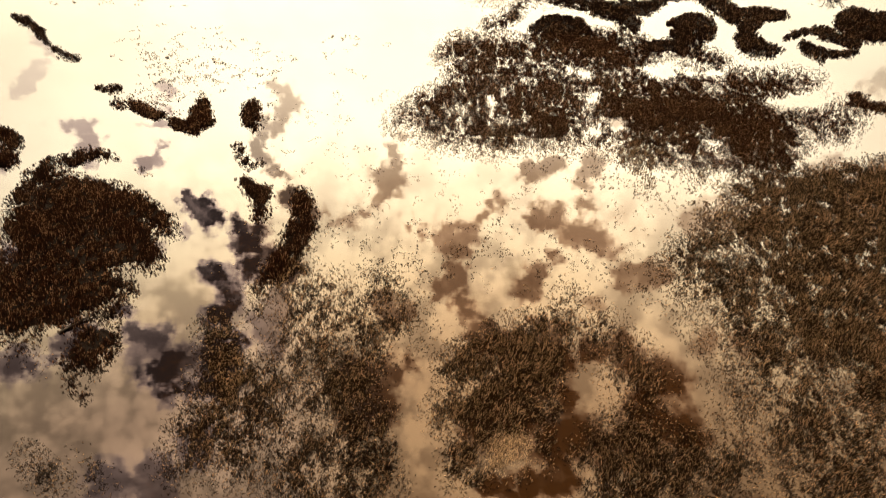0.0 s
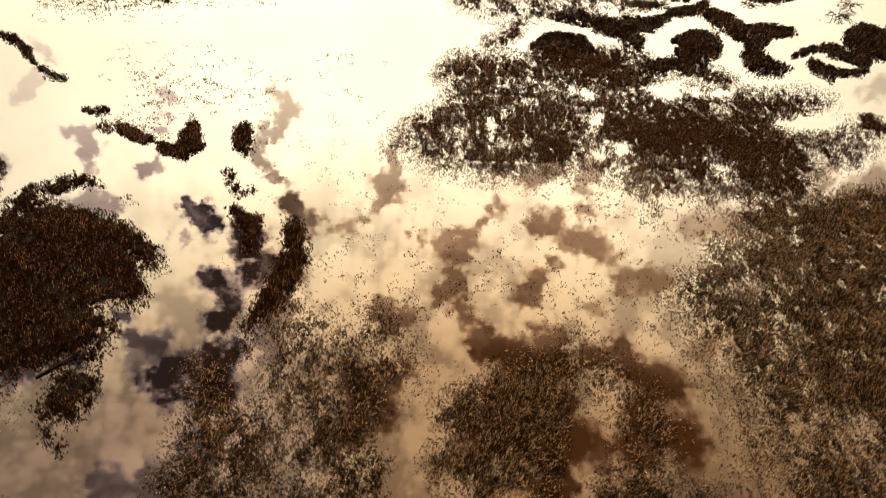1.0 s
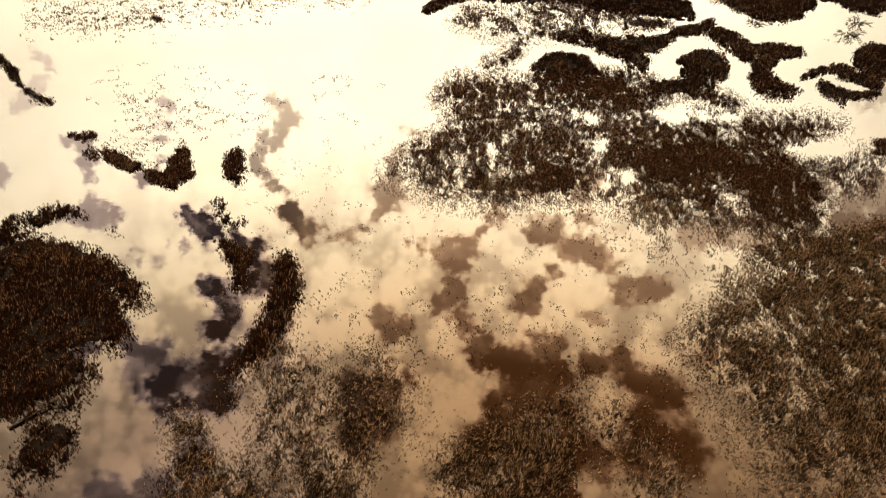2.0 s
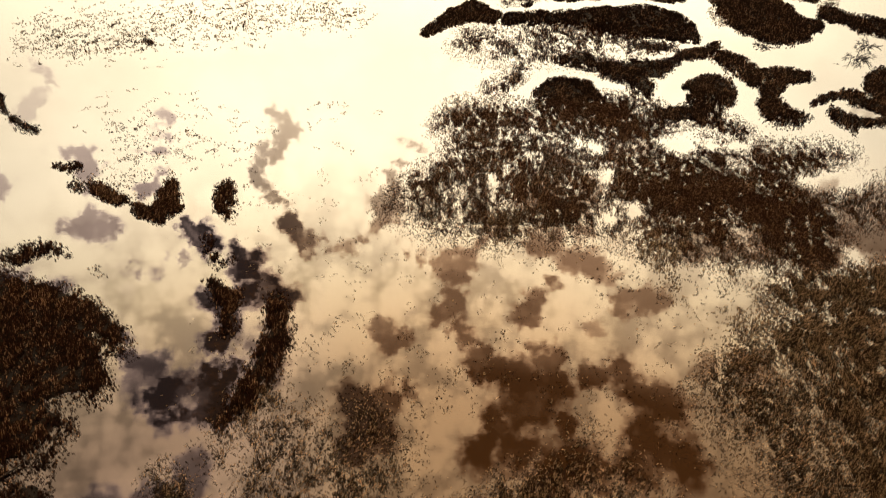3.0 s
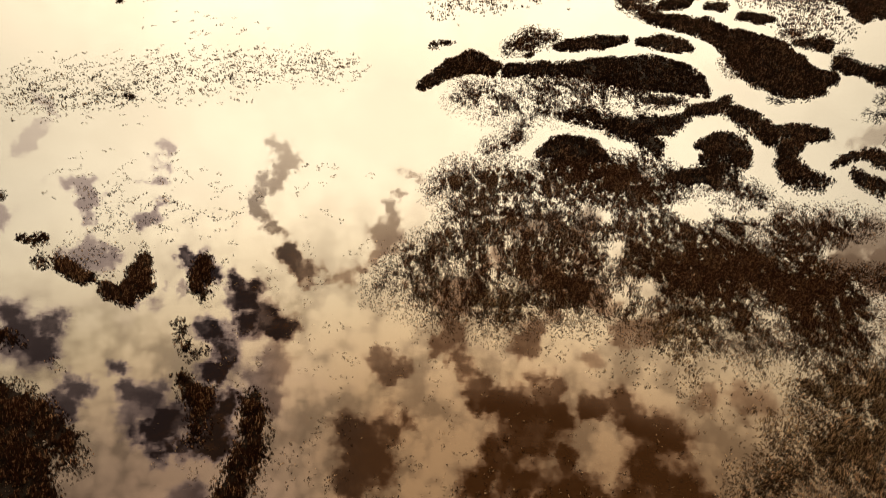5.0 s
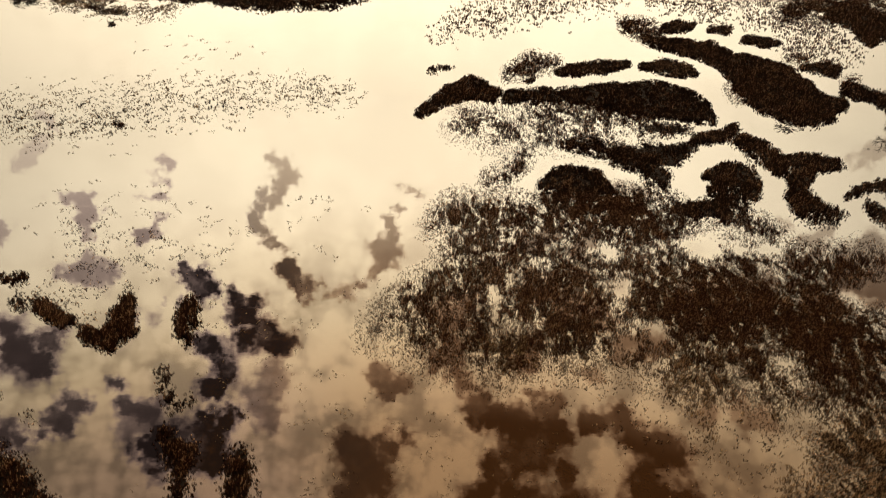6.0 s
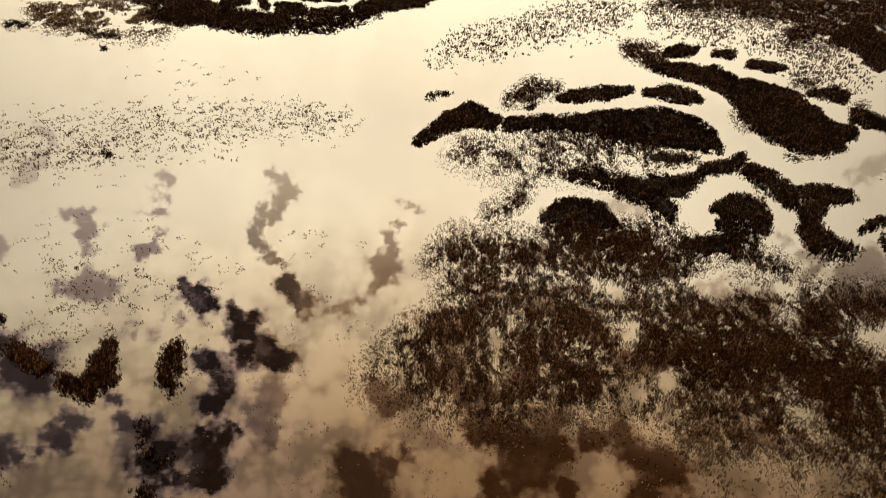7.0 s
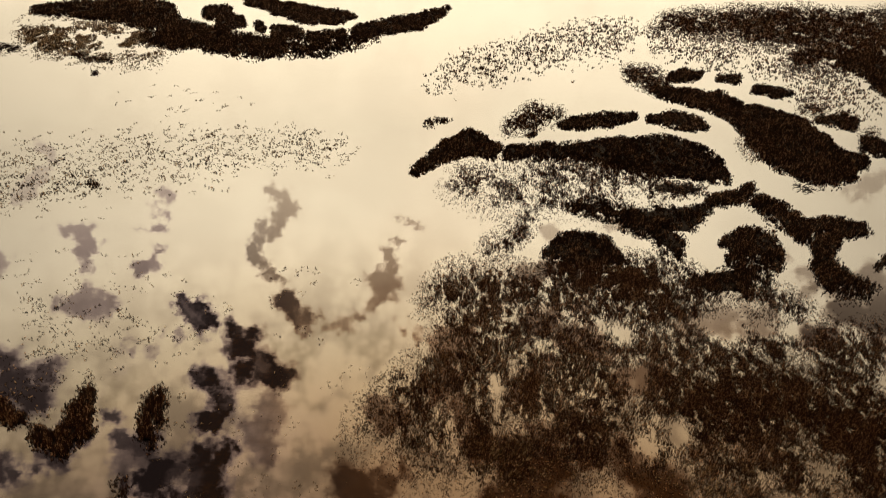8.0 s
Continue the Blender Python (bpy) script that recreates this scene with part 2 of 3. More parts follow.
    wave = k.math("ADD", k.noise(stretched, 0.5, 2.0), k.math("MULTIPLY", k.noise(stretched, 4.0, 2.0), k.math("MULTIPLY", calm, 0.3)))
    bump = k.add("ShaderNodeBump", {"Strength": 0.012, "Distance": 0.05, "Height": wave}).outputs[0]
    shader = k.add("ShaderNodeBsdfPrincipled", {"Base Color": colour, "Roughness": 0.004, "IOR": 1.333, "Normal": bump})
    finish(k, shader.outputs[0])
    return m


def blade_material(name, dark, mid, pale, pale_share):
    m, k = material(name)
    p = where(k)
    one = k.add("ShaderNodeAttribute", attribute_name="tuft_tone").outputs["Fac"]
    bed = k.add("ShaderNodeObjectInfo").outputs["Random"]
    drift = k.noise(p, 0.35, 3.0)
    tone = k.math("ADD", k.math("MULTIPLY", one, 0.82), k.math("ADD", k.math("MULTIPLY", drift, 0.26), k.math("MULTIPLY", bed, 0.06)))
    colour = k.mix(k.span(tone, 0.3, 0.8), dark, mid)
    colour = k.mix(k.span(tone, 1.0 - pale_share, 1.06 - pale_share), colour, pale)
    body = k.add("ShaderNodeBsdfPrincipled", {"Base Color": colour, "Roughness": 0.55, "Specular IOR Level": 0.22})
    thin = k.add("ShaderNodeBsdfTranslucent", {"Color": colour})
    finish(k, k.add("ShaderNodeMixShader", {0: 0.33, 1: body.outputs[0], 2: thin.outputs[0]}).outputs[0])
    return m


def ground_material(name, dark, pale):
    m, k = material(name)
    p = where(k)
    colour = k.mix(k.span(k.noise(p, 1.3, 6.0, 0.65), 0.3, 0.7), dark, pale)
    bump = k.add("ShaderNodeBump", {"Strength": 0.6, "Distance": 0.05, "Height": k.noise(p, 9.0, 5.0)}).outputs[0]
    finish(k, k.add("ShaderNodeBsdfPrincipled", {"Base Color": colour, "Roughness": 0.9, "Specular IOR Level": 0.06, "Normal": bump}).outputs[0])
    return m


WATER = water_material()
REED = blade_material("brown_reed_blades", (0.0014, 0.0007, 0.0005, 1), (0.019, 0.0085, 0.005, 1), (0.36, 0.23, 0.145, 1), 0.195)
RUSSET = blade_material("russet_reed_blades", (0.0016, 0.0008, 0.0005, 1), (0.036, 0.0138, 0.0074, 1), (0.44, 0.27, 0.16, 1), 0.21)
SEDGE = blade_material("olive_sedge_blades", (0.0016, 0.0010, 0.0005, 1), (0.028, 0.0138, 0.0060, 1), (0.60, 0.41, 0.255, 1), 0.28)
STRAW = blade_material("dry_straw_blades", (0.022, 0.013, 0.007, 1), (0.13, 0.083, 0.045, 1), (0.46, 0.34, 0.21, 1), 0.3)
MATTED = blade_material("bleached_matted_straw", (0.05, 0.032, 0.018, 1), (0.46, 0.34, 0.22, 1), (0.72, 0.56, 0.39, 1), 0.45)
# wet peat, its colour taken down to near black for shade among the stems
PEAT = ground_material("wet_peat_shade_black", (0.0018, 0.0012, 0.0009, 1), (0.006, 0.004, 0.0026, 1))
BED = ground_material("brown_lake_silt", (0.03, 0.015, 0.006, 1), (0.07, 0.04, 0.02, 1))
BARK = ground_material("bleached_dead_wood", (0.012, 0.010, 0.009, 1), (0.06, 0.05, 0.045, 1))


# ---------------------------------------------------------------- ground and water
def sheet(name, z, half, cells, mat, label, category):
    mesh = bpy.data.meshes.new(name)
    bm = bmesh.new()
    bmesh.ops.create_grid(bm, x_segments=cells, y_segments=cells, size=half, matrix=Matrix.Translation((0, 60, z)))
    bm.to_mesh(mesh)
    bm.free()
    mesh.materials.append(mat)
    return tagged(new(name, mesh), label, category, kind="structure")


sheet("ground", -0.55, 4500, 40, BED, "brown silty lake bed under shallow marsh water", "ground")
sheet("water", 0.0, 4500, 40, WATER, "still tannin-brown marsh water mirroring a broken cloud deck", "water")


# ---------------------------------------------------------------- reeds and sedge
rng = np.random.default_rng(7)
LATTICE = rng.random((256, 256))


def value_noise(x, y):
    """Smooth noise from 0 to 1 on arrays."""
    xi, yi = np.floor(x).astype(int), np.floor(y).astype(int)
    u, w = x - xi, y - yi
    u, w = u * u * (3 - 2 * u), w * w * (3 - 2 * w)
    a, b = LATTICE[xi % 256, yi % 256], LATTICE[(xi + 1) % 256, yi % 256]
    c, d = LATTICE[xi % 256, (yi + 1) % 256], LATTICE[(xi + 1) % 256, (yi + 1) % 256]
    return (a * (1 - u) + b * u) * (1 - w) + (c * (1 - u) + d * u) * w


def rough(x, y, size):
    return (value_noise(x / size, y / size) * 0.55 + value_noise(x * 2.1 / size + 17, y * 2.1 / size + 5) * 0.3 + value_noise(x * 4.3 / size + 61, y * 4.3 / size + 33) * 0.15) * 2 - 1


def outline(x, y, spines, shape):
    """Signed distance in metres to the union of tapered spines that are drawn out along a slanting axis; negative inside."""
    squash, slant = shape
    x, y = x - slant * y, y * squash
    best = np.full(x.shape, 1e9)
    for spine in spines:
        if len(spine) == 1:
            spine = [spine[0], spine[0]]
        for (ax, ay, ar), (bx, by, br) in zip(spine, spine[1:]):
            ax, bx, ay, by = ax - slant * ay, bx - slant * by, ay * squash, by * squash
            length = (bx - ax) ** 2 + (by - ay) ** 2
            s = np.clip(((x - ax) * (bx - ax) + (y - ay) * (by - ay)) / max(length, 1e-6), 0, 1)
            best = np.minimum(best, np.hypot(x - ax - s * (bx - ax), y - ay - s * (by - ay)) - (ar + s * (br - ar)))
    return best


def bounds(spines, margin, shape):
    p = np.array([q for spine in spines for q in spine])
    x, y, r = p[:, 0], p[:, 1], p[:, 2] + margin
    far = r / shape[0]
    wide = r + far * abs(shape[1])
    return (x - wide).min(), (x + wide).max(), (y - far).min(), (y + far).max()


def scatter(spines, shape, per_metre, soft, edge, patchy, patch_size, least=0.0, crown=0.0):
    """Tuft places inside an outline with a ragged, thinning margin."""
    x0, x1, y0, y1 = bounds(spines, soft + edge * 1.3, shape)
    count = int((x1 - x0) * (y1 - y0) * per_metre)
    x, y = rng.uniform(x0, x1, count), rng.uniform(y0, y1, count)
    d = np.maximum(outline(x, y, spines, shape), outline(x, y + crown, spines, shape)) + rough(x, y, 2.6) * min(edge, 0.8) + rough(x + 90, y * shape[0], 7.0) * edge * 0.8
    share = np.clip(0.5 - d / (2 * soft), 0, 1)
    share *= np.clip(1 + patchy * (rough(x + 40, y * 0.55 - 9, patch_size) * 1.7 + rough(x, y * 0.55, patch_size * 0.3) * 0.65), least, 1)
    share *= np.clip(0.74 + 0.8 * rough(x - 70, y * 0.5 + 31, 0.6), 0.25, 1)
    keep = rng.random(count) < share * np.clip(150 / y, 0.45, 1)
    return x[keep], y[keep], np.clip(share[keep] * 1.5, 0.45, 1)


def blades(name, x, y, vigour, tall, width, each, lean, mat, spread=0.06):
    """One mesh of pointed blades that stand in tufts; each tuft has its own tone and lean."""
    tufts = len(x)
    tone, bow = rng.random(tufts), rng.uniform(0.0, 1.0, tufts) ** 1.3
    heel = 0.5 + rough(x + 11, y, 5.0) * 2.4 + rng.normal(0, 0.7, tufts)
    x, y, vigour = np.repeat(x, each), np.repeat(y, each), np.repeat(vigour, each)
    tone, heel, bow = np.repeat(tone, each), np.repeat(heel, each), np.repeat(bow, each)
    k = len(x)
    x, y = x + rng.normal(0, spread, k), y + rng.normal(0, spread, k)
    high = tall * vigour * rng.uniform(0.45, 1.15, k)
    turn = heel + rng.normal(0, 0.5, k)
    tip = np.clip(bow * 0.8 + rng.uniform(0.0, 0.4, k), 0, 1) * lean
    wide = width * rng.uniform(0.6, 1.4, k) * np.clip(y / 120, 0.9, 1.7)
    face = rng.uniform(-0.9, 0.9, k)
    sx, sy = np.cos(face) * wide / 2, np.sin(face) * wide / 2
    co = np.empty((k, 3, 3))
    co[:, 0] = np.stack([x - sx, y - sy, np.full(k, -0.05)], 1)
    co[:, 1] = np.stack([x + sx, y + sy, np.full(k, -0.05)], 1)
    co[:, 2] = np.stack([x + (np.cos(turn) * tip + 0.06) * high, y + np.sin(turn) * tip * high, high * np.sqrt(np.clip(1 - tip ** 2 * 0.6, 0.15, 1))], 1)
    mesh = bpy.data.meshes.new(name)
    mesh.vertices.add(3 * k)
    mesh.vertices.foreach_set("co", co.ravel())
    mesh.loops.add(3 * k)
    mesh.loops.foreach_set("vertex_index", np.arange(3 * k, dtype=np.int32))
    mesh.polygons.add(k)
    mesh.polygons.foreach_set("loop_start", np.arange(0, 3 * k, 3, dtype=np.int32))
    mesh.update(calc_edges=True)
    tint = mesh.attributes.new("tuft_tone", "FLOAT", "FACE")
    tint.data.foreach_set("value", (tone * 0.45 + rng.random(k) * 0.55).astype(np.float32))
    mesh.materials.append(mat)
    return new(name, mesh)


def mound(name, spines, shape, high, inset, mat):
    """The soaked peat that the stems root in: a low hump whose edge dips under water to the lake bed."""
    x0, x1, y0, y1 = bounds(spines, 1.6, shape)
    step = 0.35
    xs, ys = np.arange(x0, x1, step), np.arange(y0, y1, step)
    gx, gy = np.meshgrid(xs, ys, indexing="ij")
    d = outline(gx, gy, spines, shape) + rough(gx, gy, 2.6) * 0.35 + inset
    z = np.clip(-d * 0.5, -0.56, high) + rough(gx, gy, 0.9) * 0.04
    used = d < 1.25
    index = np.full(gx.shape, -1)
    index[used] = np.arange(used.sum())
    quads = np.stack([index[:-1, :-1], index[1:, :-1], index[1:, 1:], index[:-1, 1:]], -1).reshape(-1, 4)
    quads = quads[(quads >= 0).all(1)]
    mesh = bpy.data.meshes.new(name)
    mesh.from_pydata(np.stack([gx[used], gy[used], z[used]], 1).tolist(), [], quads.tolist())
    mesh.materials.append(mat)
    return new(name, mesh)


CHANNELS = []


def open_channel(shape, *spines):
    """A water lane that the loose beds leave free."""
    CHANNELS.append((shape, spines))


def stand(kind, label, category, group, cover, tall, soft, shape, spines, tufts, width):
    holder = tagged(new(kind), label, category, group)
    near = np.mean([q[1] for spine in spines for q in spine]) < 115
    x, y, vigour = scatter(spines, shape, tufts * (0.5 + 0.5 * cover) * (1.8 if near else 1.0), soft * 1.5, 0.6, 1.3 * (1 - cover) + 0.3, 2.4, max(0.0, cover - 0.35), 0.7 * tall)
    reeds = blades("reed_growth", x, y, vigour, tall * 0.75, width, 5, 0.4, RUSSET if near else REED)
    reeds.parent = holder
    tagged(reeds, kind="stuff")
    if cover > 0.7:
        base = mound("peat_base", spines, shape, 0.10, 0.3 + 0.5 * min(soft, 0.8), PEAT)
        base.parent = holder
        tagged(base, "wet peat hump coloured near black for the shade under the reeds")
    return holder


def reed_island(label, cover, tall, soft, shape, *spines):
    return stand("reed_island", label, "reed island", "reed islands in the marsh", cover, tall, soft, shape, spines, 40, 0.075)


def reed_clump(label, cover, tall, soft, shape, *spines):
    return stand("reed_clump", label, "reed clump", "loose reed clumps", cover, tall, soft, shape, spines, 40, 0.075)


def sedge_meadow(label, cover, tall, soft, shape, *spines):
    high = tall > 0.55
    edge = 0.3 * np.mean([q[2] for spine in spines for q in spine])
    x, y, vigour = scatter(spines, shape, (135 if high else 135 if cover > 0.8 else 125) * (0.06 + 0.94 * cover), soft * 1.6, edge, 2.6 if cover < 0.2 else 0.75 * (1 - cover) + 0.15, 3.2 if cover > 0.2 else 3.6, max(0.0, 0.8 * cover - 0.15))
    free = np.ones(len(x), bool)
    for lane_shape, lane in CHANNELS:
        free &= outline(x, y, lane, lane_shape) + rough(x, y, 2.0) * 1.1 > rng.uniform(-0.6, 0.9, len(x))
    x, y, vigour = x[free], y[free], vigour[free]
    ob = blades("reed_bed" if high else "sedge_bed", x, y, vigour, tall * 0.55 if high else tall * 0.95, 0.052 if high else 0.066, 3 if high else 4, 0.45 if high else 1.0, STRAW if cover < 0.2 else RUSSET if high else SEDGE)
    return tagged(ob, label, "reeds" if high else "sedge", kind="stuff")


def drift_mats(name, label, category, count, most, tall, lean, mat, shape, *spines):
    """Loose streaks of broken stems that float and root in the shallows, each a short ragged row of tufts."""
    x0, x1, y0, y1 = bounds(spines, 1.0, shape)
    cx, cy = rng.uniform(x0, x1, count * 9), rng.uniform(y0, y1, count * 9)
    inside = outline(cx, cy, spines, shape) + rough(cx, cy, 5.0) * 1.6 + rng.normal(0, 1.3, cx.size) < 0
    cx, cy = cx[inside][:count], cy[inside][:count]
    each = rng.integers(1, most, len(cx))
    reach, way = 0.04 * each + 0.15, rng.normal(0.3, 0.7, len(cx))
    cx, cy, reach, way = np.repeat(cx, each), np.repeat(cy, each), np.repeat(reach, each), np.repeat(way, each)
    along, off = rng.normal(0, 1, len(cx)) * reach, rng.normal(0, 0.28, len(cx))
    x, y = cx + along * np.cos(way) - off * np.sin(way), cy + (along * np.sin(way) + off * np.cos(way)) * 1.3
    return tagged(blades(name, x, y, rng.uniform(0.4, 1, len(x)), tall, 0.075, 4, lean, mat), label, category, kind="stuff")


def straw_mat(label, cover, tall, soft, shape, *spines):
    x, y, vigour = scatter(spines, shape, 70 * cover, soft, 0.8, 0.5, 2.0)
    return tagged(blades("straw_mat", x, y, vigour, tall, 0.06, 6, 1.3, MATTED, 0.15), label, "dry sedge", kind="stuff")


reed_island("tapering dense dark reed island beside the open lagoon", 1, .8, .3, (0.40, 0.02),
    [(-3.4, 157.2, 0.81), (-1.8, 160.1, 1.29), (1.3, 165.1, 1.62), (5.2, 169.5, 2.05), (8.4, 166.2, 1.53), (9.9, 166.7, 0.77)])
reed_island("long curved dense dark brown reed island with ragged lower margin", 1, .75, .3, (0.40, 0.26),
    [(12.2, 165.2, 1.33), (17.5, 165.7, 1.43), (24.4, 166.7, 1.35), (30.9, 165.8, 2.68), (36.6, 165.6, 3.44), (41.7, 163.1, 3.10), (44.6, 160.0, 2.30), (45.8, 156.0, 0.72)])
reed_island("ragged brown reed lobe beside a narrow water cut", .8, .7, .5, (0.44, 0.33),
    [(33.9, 151.7, 1.13), (37.9, 151.8, 1.31), (40.4, 151.6, 0.70)])
reed_island("slim dark reed strip along a curving channel", 1, .75, .3, (0.36, 0.21),
    [(22.4, 178.1, 0.82), (27.3, 180.0, 1.25), (32.3, 181.7, 1.16), (36.3, 183.1, 0.85)])
reed_island("oval dark reed island in a curving channel", 1, .75, .3, (0.36, 0.32),
    [(39.2, 181.8, 0.74), (43.5, 182.0, 1.48), (47.0, 179.6, 1.46), (48.9, 178.0, 0.62)])
reed_island("large diagonal dense dark reed island between channels", 1, .85, .3, (0.37, 0.42),
    [(51.0, 208.4, 1.58), (54.7, 207.5, 1.09)], [(44.6, 198.8, 0.93), (49.4, 195.0, 1.59), (54.1, 192.6, 1.91), (56.8, 187.7, 2.18)], [(57.9, 184.1, 2.78), (60.0, 178.0, 4.12), (61.8, 171.7, 4.57), (63.5, 165.9, 4.02), (65.6, 161.8, 2.98), (66.6, 159.2, 1.74)], [(66.2, 163.2, 1.88), (70.7, 163.8, 1.04)])
reed_island("small dark reed islet near a bend", .9, .7, .4, (0.31, 0.36),
    [(59.2, 206.1, 0.72), (62.5, 205.9, 1.08)])
reed_island("narrow dark reed islet in pale water", 1, .7, .3, (0.33, 0.43),
    [(64.8, 200.2, 0.70), (68.4, 198.7, 1.04), (71.1, 196.8, 0.69)])
reed_island("short dark reed islet with a pale back edge", .9, .75, .4, (0.36, 0.52),
    [(71.2, 183.2, 0.74), (75.0, 182.8, 1.38), (77.2, 181.2, 0.84)])
reed_island("long dark reed island with a pale sparse edge", 1, .8, .3, (0.35, 0.53),
    [(75.4, 172.5, 1.00), (77.9, 168.8, 1.31), (80.8, 165.3, 1.61), (84.1, 163.2, 1.91)])
reed_island("far dark reed bank beside bright water", 1, .8, .4, (0.30, 0.55),
    [(92.3, 222.1, 1.30), (95.6, 218.1, 2.55), (97.8, 211.7, 2.97), (101.7, 209.6, 2.94)])
reed_island("small far dark reed islet", 1, .75, .3, (0.32, 0.57),
    [(92.2, 205.0, 1.20), (93.7, 201.8, 1.65)])
reed_island("rounded dark reed island at a channel bend", 1, .8, .3, (0.51, 0.20),
    [(15.0, 131.7, 1.12), (18.1, 133.6, 2.35), (21.0, 132.8, 2.49), (23.1, 130.9, 1.41)])
reed_island("ragged sloping brown reed island with frayed upper edge", .75, .7, .4, (0.48, 0.30),
    [(20.5, 145.6, 1.00), (25.1, 145.6, 0.83)], [(28.0, 141.5, 1.62), (32.0, 141.3, 2.34), (35.8, 141.8, 2.19), (39.7, 145.9, 0.83)], [(31.6, 137.0, 1.56), (32.6, 135.5, 1.70), (32.5, 132.2, 0.68)])
reed_island("winding dark reed island following a meander", 1, .8, .3, (0.48, 0.51),
    [(41.2, 148.8, 0.68), (44.0, 148.9, 1.28), (46.9, 150.6, 1.38), (48.7, 153.8, 0.80)], [(48.1, 148.5, 1.19), (49.6, 145.4, 1.33), (51.0, 141.5, 1.37), (51.8, 138.2, 1.10)], [(53.7, 141.1, 1.21), (57.5, 140.6, 1.61), (59.8, 140.0, 1.36), (60.4, 138.4, 0.63)], [(53.2, 135.6, 2.16), (50.9, 130.6, 1.78), (51.3, 127.7, 1.59), (52.4, 126.1, 0.79)])
reed_island("lower frayed reed margin of a winding island", .6, .7, .5, (0.55, 0.61),
    [(49.4, 126.1, 1.00), (51.4, 124.6, 1.69), (53.1, 123.6, 1.40)])
reed_island("horseshoe dark reed island inside a meander loop", 1, .75, .3, (0.51, 0.46),
    [(40.1, 136.2, 1.01), (42.4, 136.4, 2.10), (44.5, 135.3, 1.85), (44.8, 131.8, 1.20), (44.2, 128.5, 0.66)])
reed_island("low dark reed hump on the edge of a meander", 1, .75, .4, (0.54, 0.42),
    [(32.9, 125.9, 1.00), (36.2, 125.6, 1.85), (38.5, 124.6, 1.34)])
reed_island("rounded dark reed island at a channel mouth", 1, .8, .3, (0.37, 0.55),
    [(71.5, 138.9, 2.22), (74.6, 136.5, 2.79), (80.0, 135.2, 2.77)])
reed_island("dark reed ring around a small pale pool", 1, .75, .3, (0.44, 0.57),
    [(58.1, 130.3, 0.70), (61.1, 132.9, 0.80), (64.5, 133.6, 0.89), (66.1, 131.1, 1.14), (68.5, 128.6, 1.38)], [(59.6, 127.9, 0.51), (60.2, 125.1, 0.84), (61.9, 123.2, 1.00), (66.7, 124.5, 1.09)])
reed_island("frayed reed patch inside a meander loop", .7, .7, .4, (0.44, 0.37),
    [(40.7, 132.6, 1.77), (42.3, 130.3, 1.92), (41.3, 126.1, 1.02)])
reed_island("thin tapering reed arm along a curving channel", .8, .7, .4, (0.40, 0.21),
    [(19.1, 145.6, 0.48), (24.2, 144.4, 0.76), (28.6, 142.5, 1.04), (31.8, 139.5, 1.20)])
reed_island("large dark far reed island with ragged near margin", .9, .9, .5, (0.25, -0.35),
    [(-107.0, 252.6, 0.89), (-97.7, 254.6, 2.09), (-83.8, 253.2, 2.98), (-72.2, 249.4, 4.10)], [(-66.7, 236.1, 3.60), (-60.3, 233.0, 3.00), (-52.1, 227.2, 2.66), (-44.9, 224.5, 2.36), (-38.2, 224.0, 1.83)])
reed_island("frayed brown reed margin of a far island", .5, .8, .6, (0.27, -0.21),
    [(-36.8, 223.3, 2.09), (-29.2, 224.8, 2.10), (-23.1, 228.9, 1.74), (-16.9, 235.3, 1.38)], [(-70.4, 230.5, 1.89), (-60.6, 224.5, 1.58)])
reed_island("small dark far reed hummocks beside a curved channel", 1, .8, .3, (0.25, -0.26),
    [(-61.4, 252.8, 1.63), (-57.6, 256.7, 1.36)], [(-55.3, 243.0, 2.00), (-50.8, 243.9, 1.29)], [(-45.3, 239.4, 1.40)])
reed_island("low dark far reed bank along a curved channel", 1, .8, .3, (0.26, -0.17),
    [(-40.5, 236.1, 1.66), (-35.2, 236.0, 1.38)], [(-32.1, 233.2, 0.96), (-24.5, 235.8, 0.83)])
reed_island("slender dark far reed bank tapering to a point", 1, .8, .3, (0.25, -0.04),
    [(-21.0, 238.1, 1.40), (-11.9, 244.6, 2.16), (-6.3, 248.9, 2.05), (-2.0, 255.7, 1.50), (1.3, 262.1, 0.62)])
reed_island("slender dark far reed strip in bright water", 1, .8, .3, (0.24, -0.17),
    [(-54.4, 268.6, 1.27), (-43.1, 258.5, 1.83), (-34.6, 252.5, 2.38), (-27.1, 251.4, 1.63), (-23.4, 252.8, 0.45)])
reed_island("large dense dark brown reed island with scalloped edge", .9, .8, .75, (0.61, -0.59),
    [(-49.2, 77.8, 1.34), (-45.7, 79.1, 2.43), (-40.6, 78.1, 2.41), (-35.4, 76.5, 1.98), (-32.3, 73.8, 1.29)], [(-46.9, 73.8, 2.59), (-40.9, 73.5, 3.22), (-35.2, 72.6, 2.30)], [(-45.1, 69.6, 3.11), (-39.4, 69.3, 3.73), (-33.9, 69.5, 2.49)], [(-43.1, 64.7, 2.38), (-37.2, 64.9, 2.39)], [(-43.7, 61.9, 2.90), (-39.0, 60.3, 2.51), (-35.5, 61.7, 1.74), (-33.4, 63.3, 0.71)], [(-48.5, 63.6, 3.54), (-42.7, 57.2, 1.99), (-38.6, 58.0, 1.34)])
reed_island("thin arched reed fringe around pale water", .55, .8, .4, (0.53, -0.57),
    [(-50.5, 77.8, 0.40), (-50.6, 82.8, 0.49), (-49.5, 86.1, 0.57), (-45.5, 87.9, 0.58), (-41.9, 87.0, 0.43)])
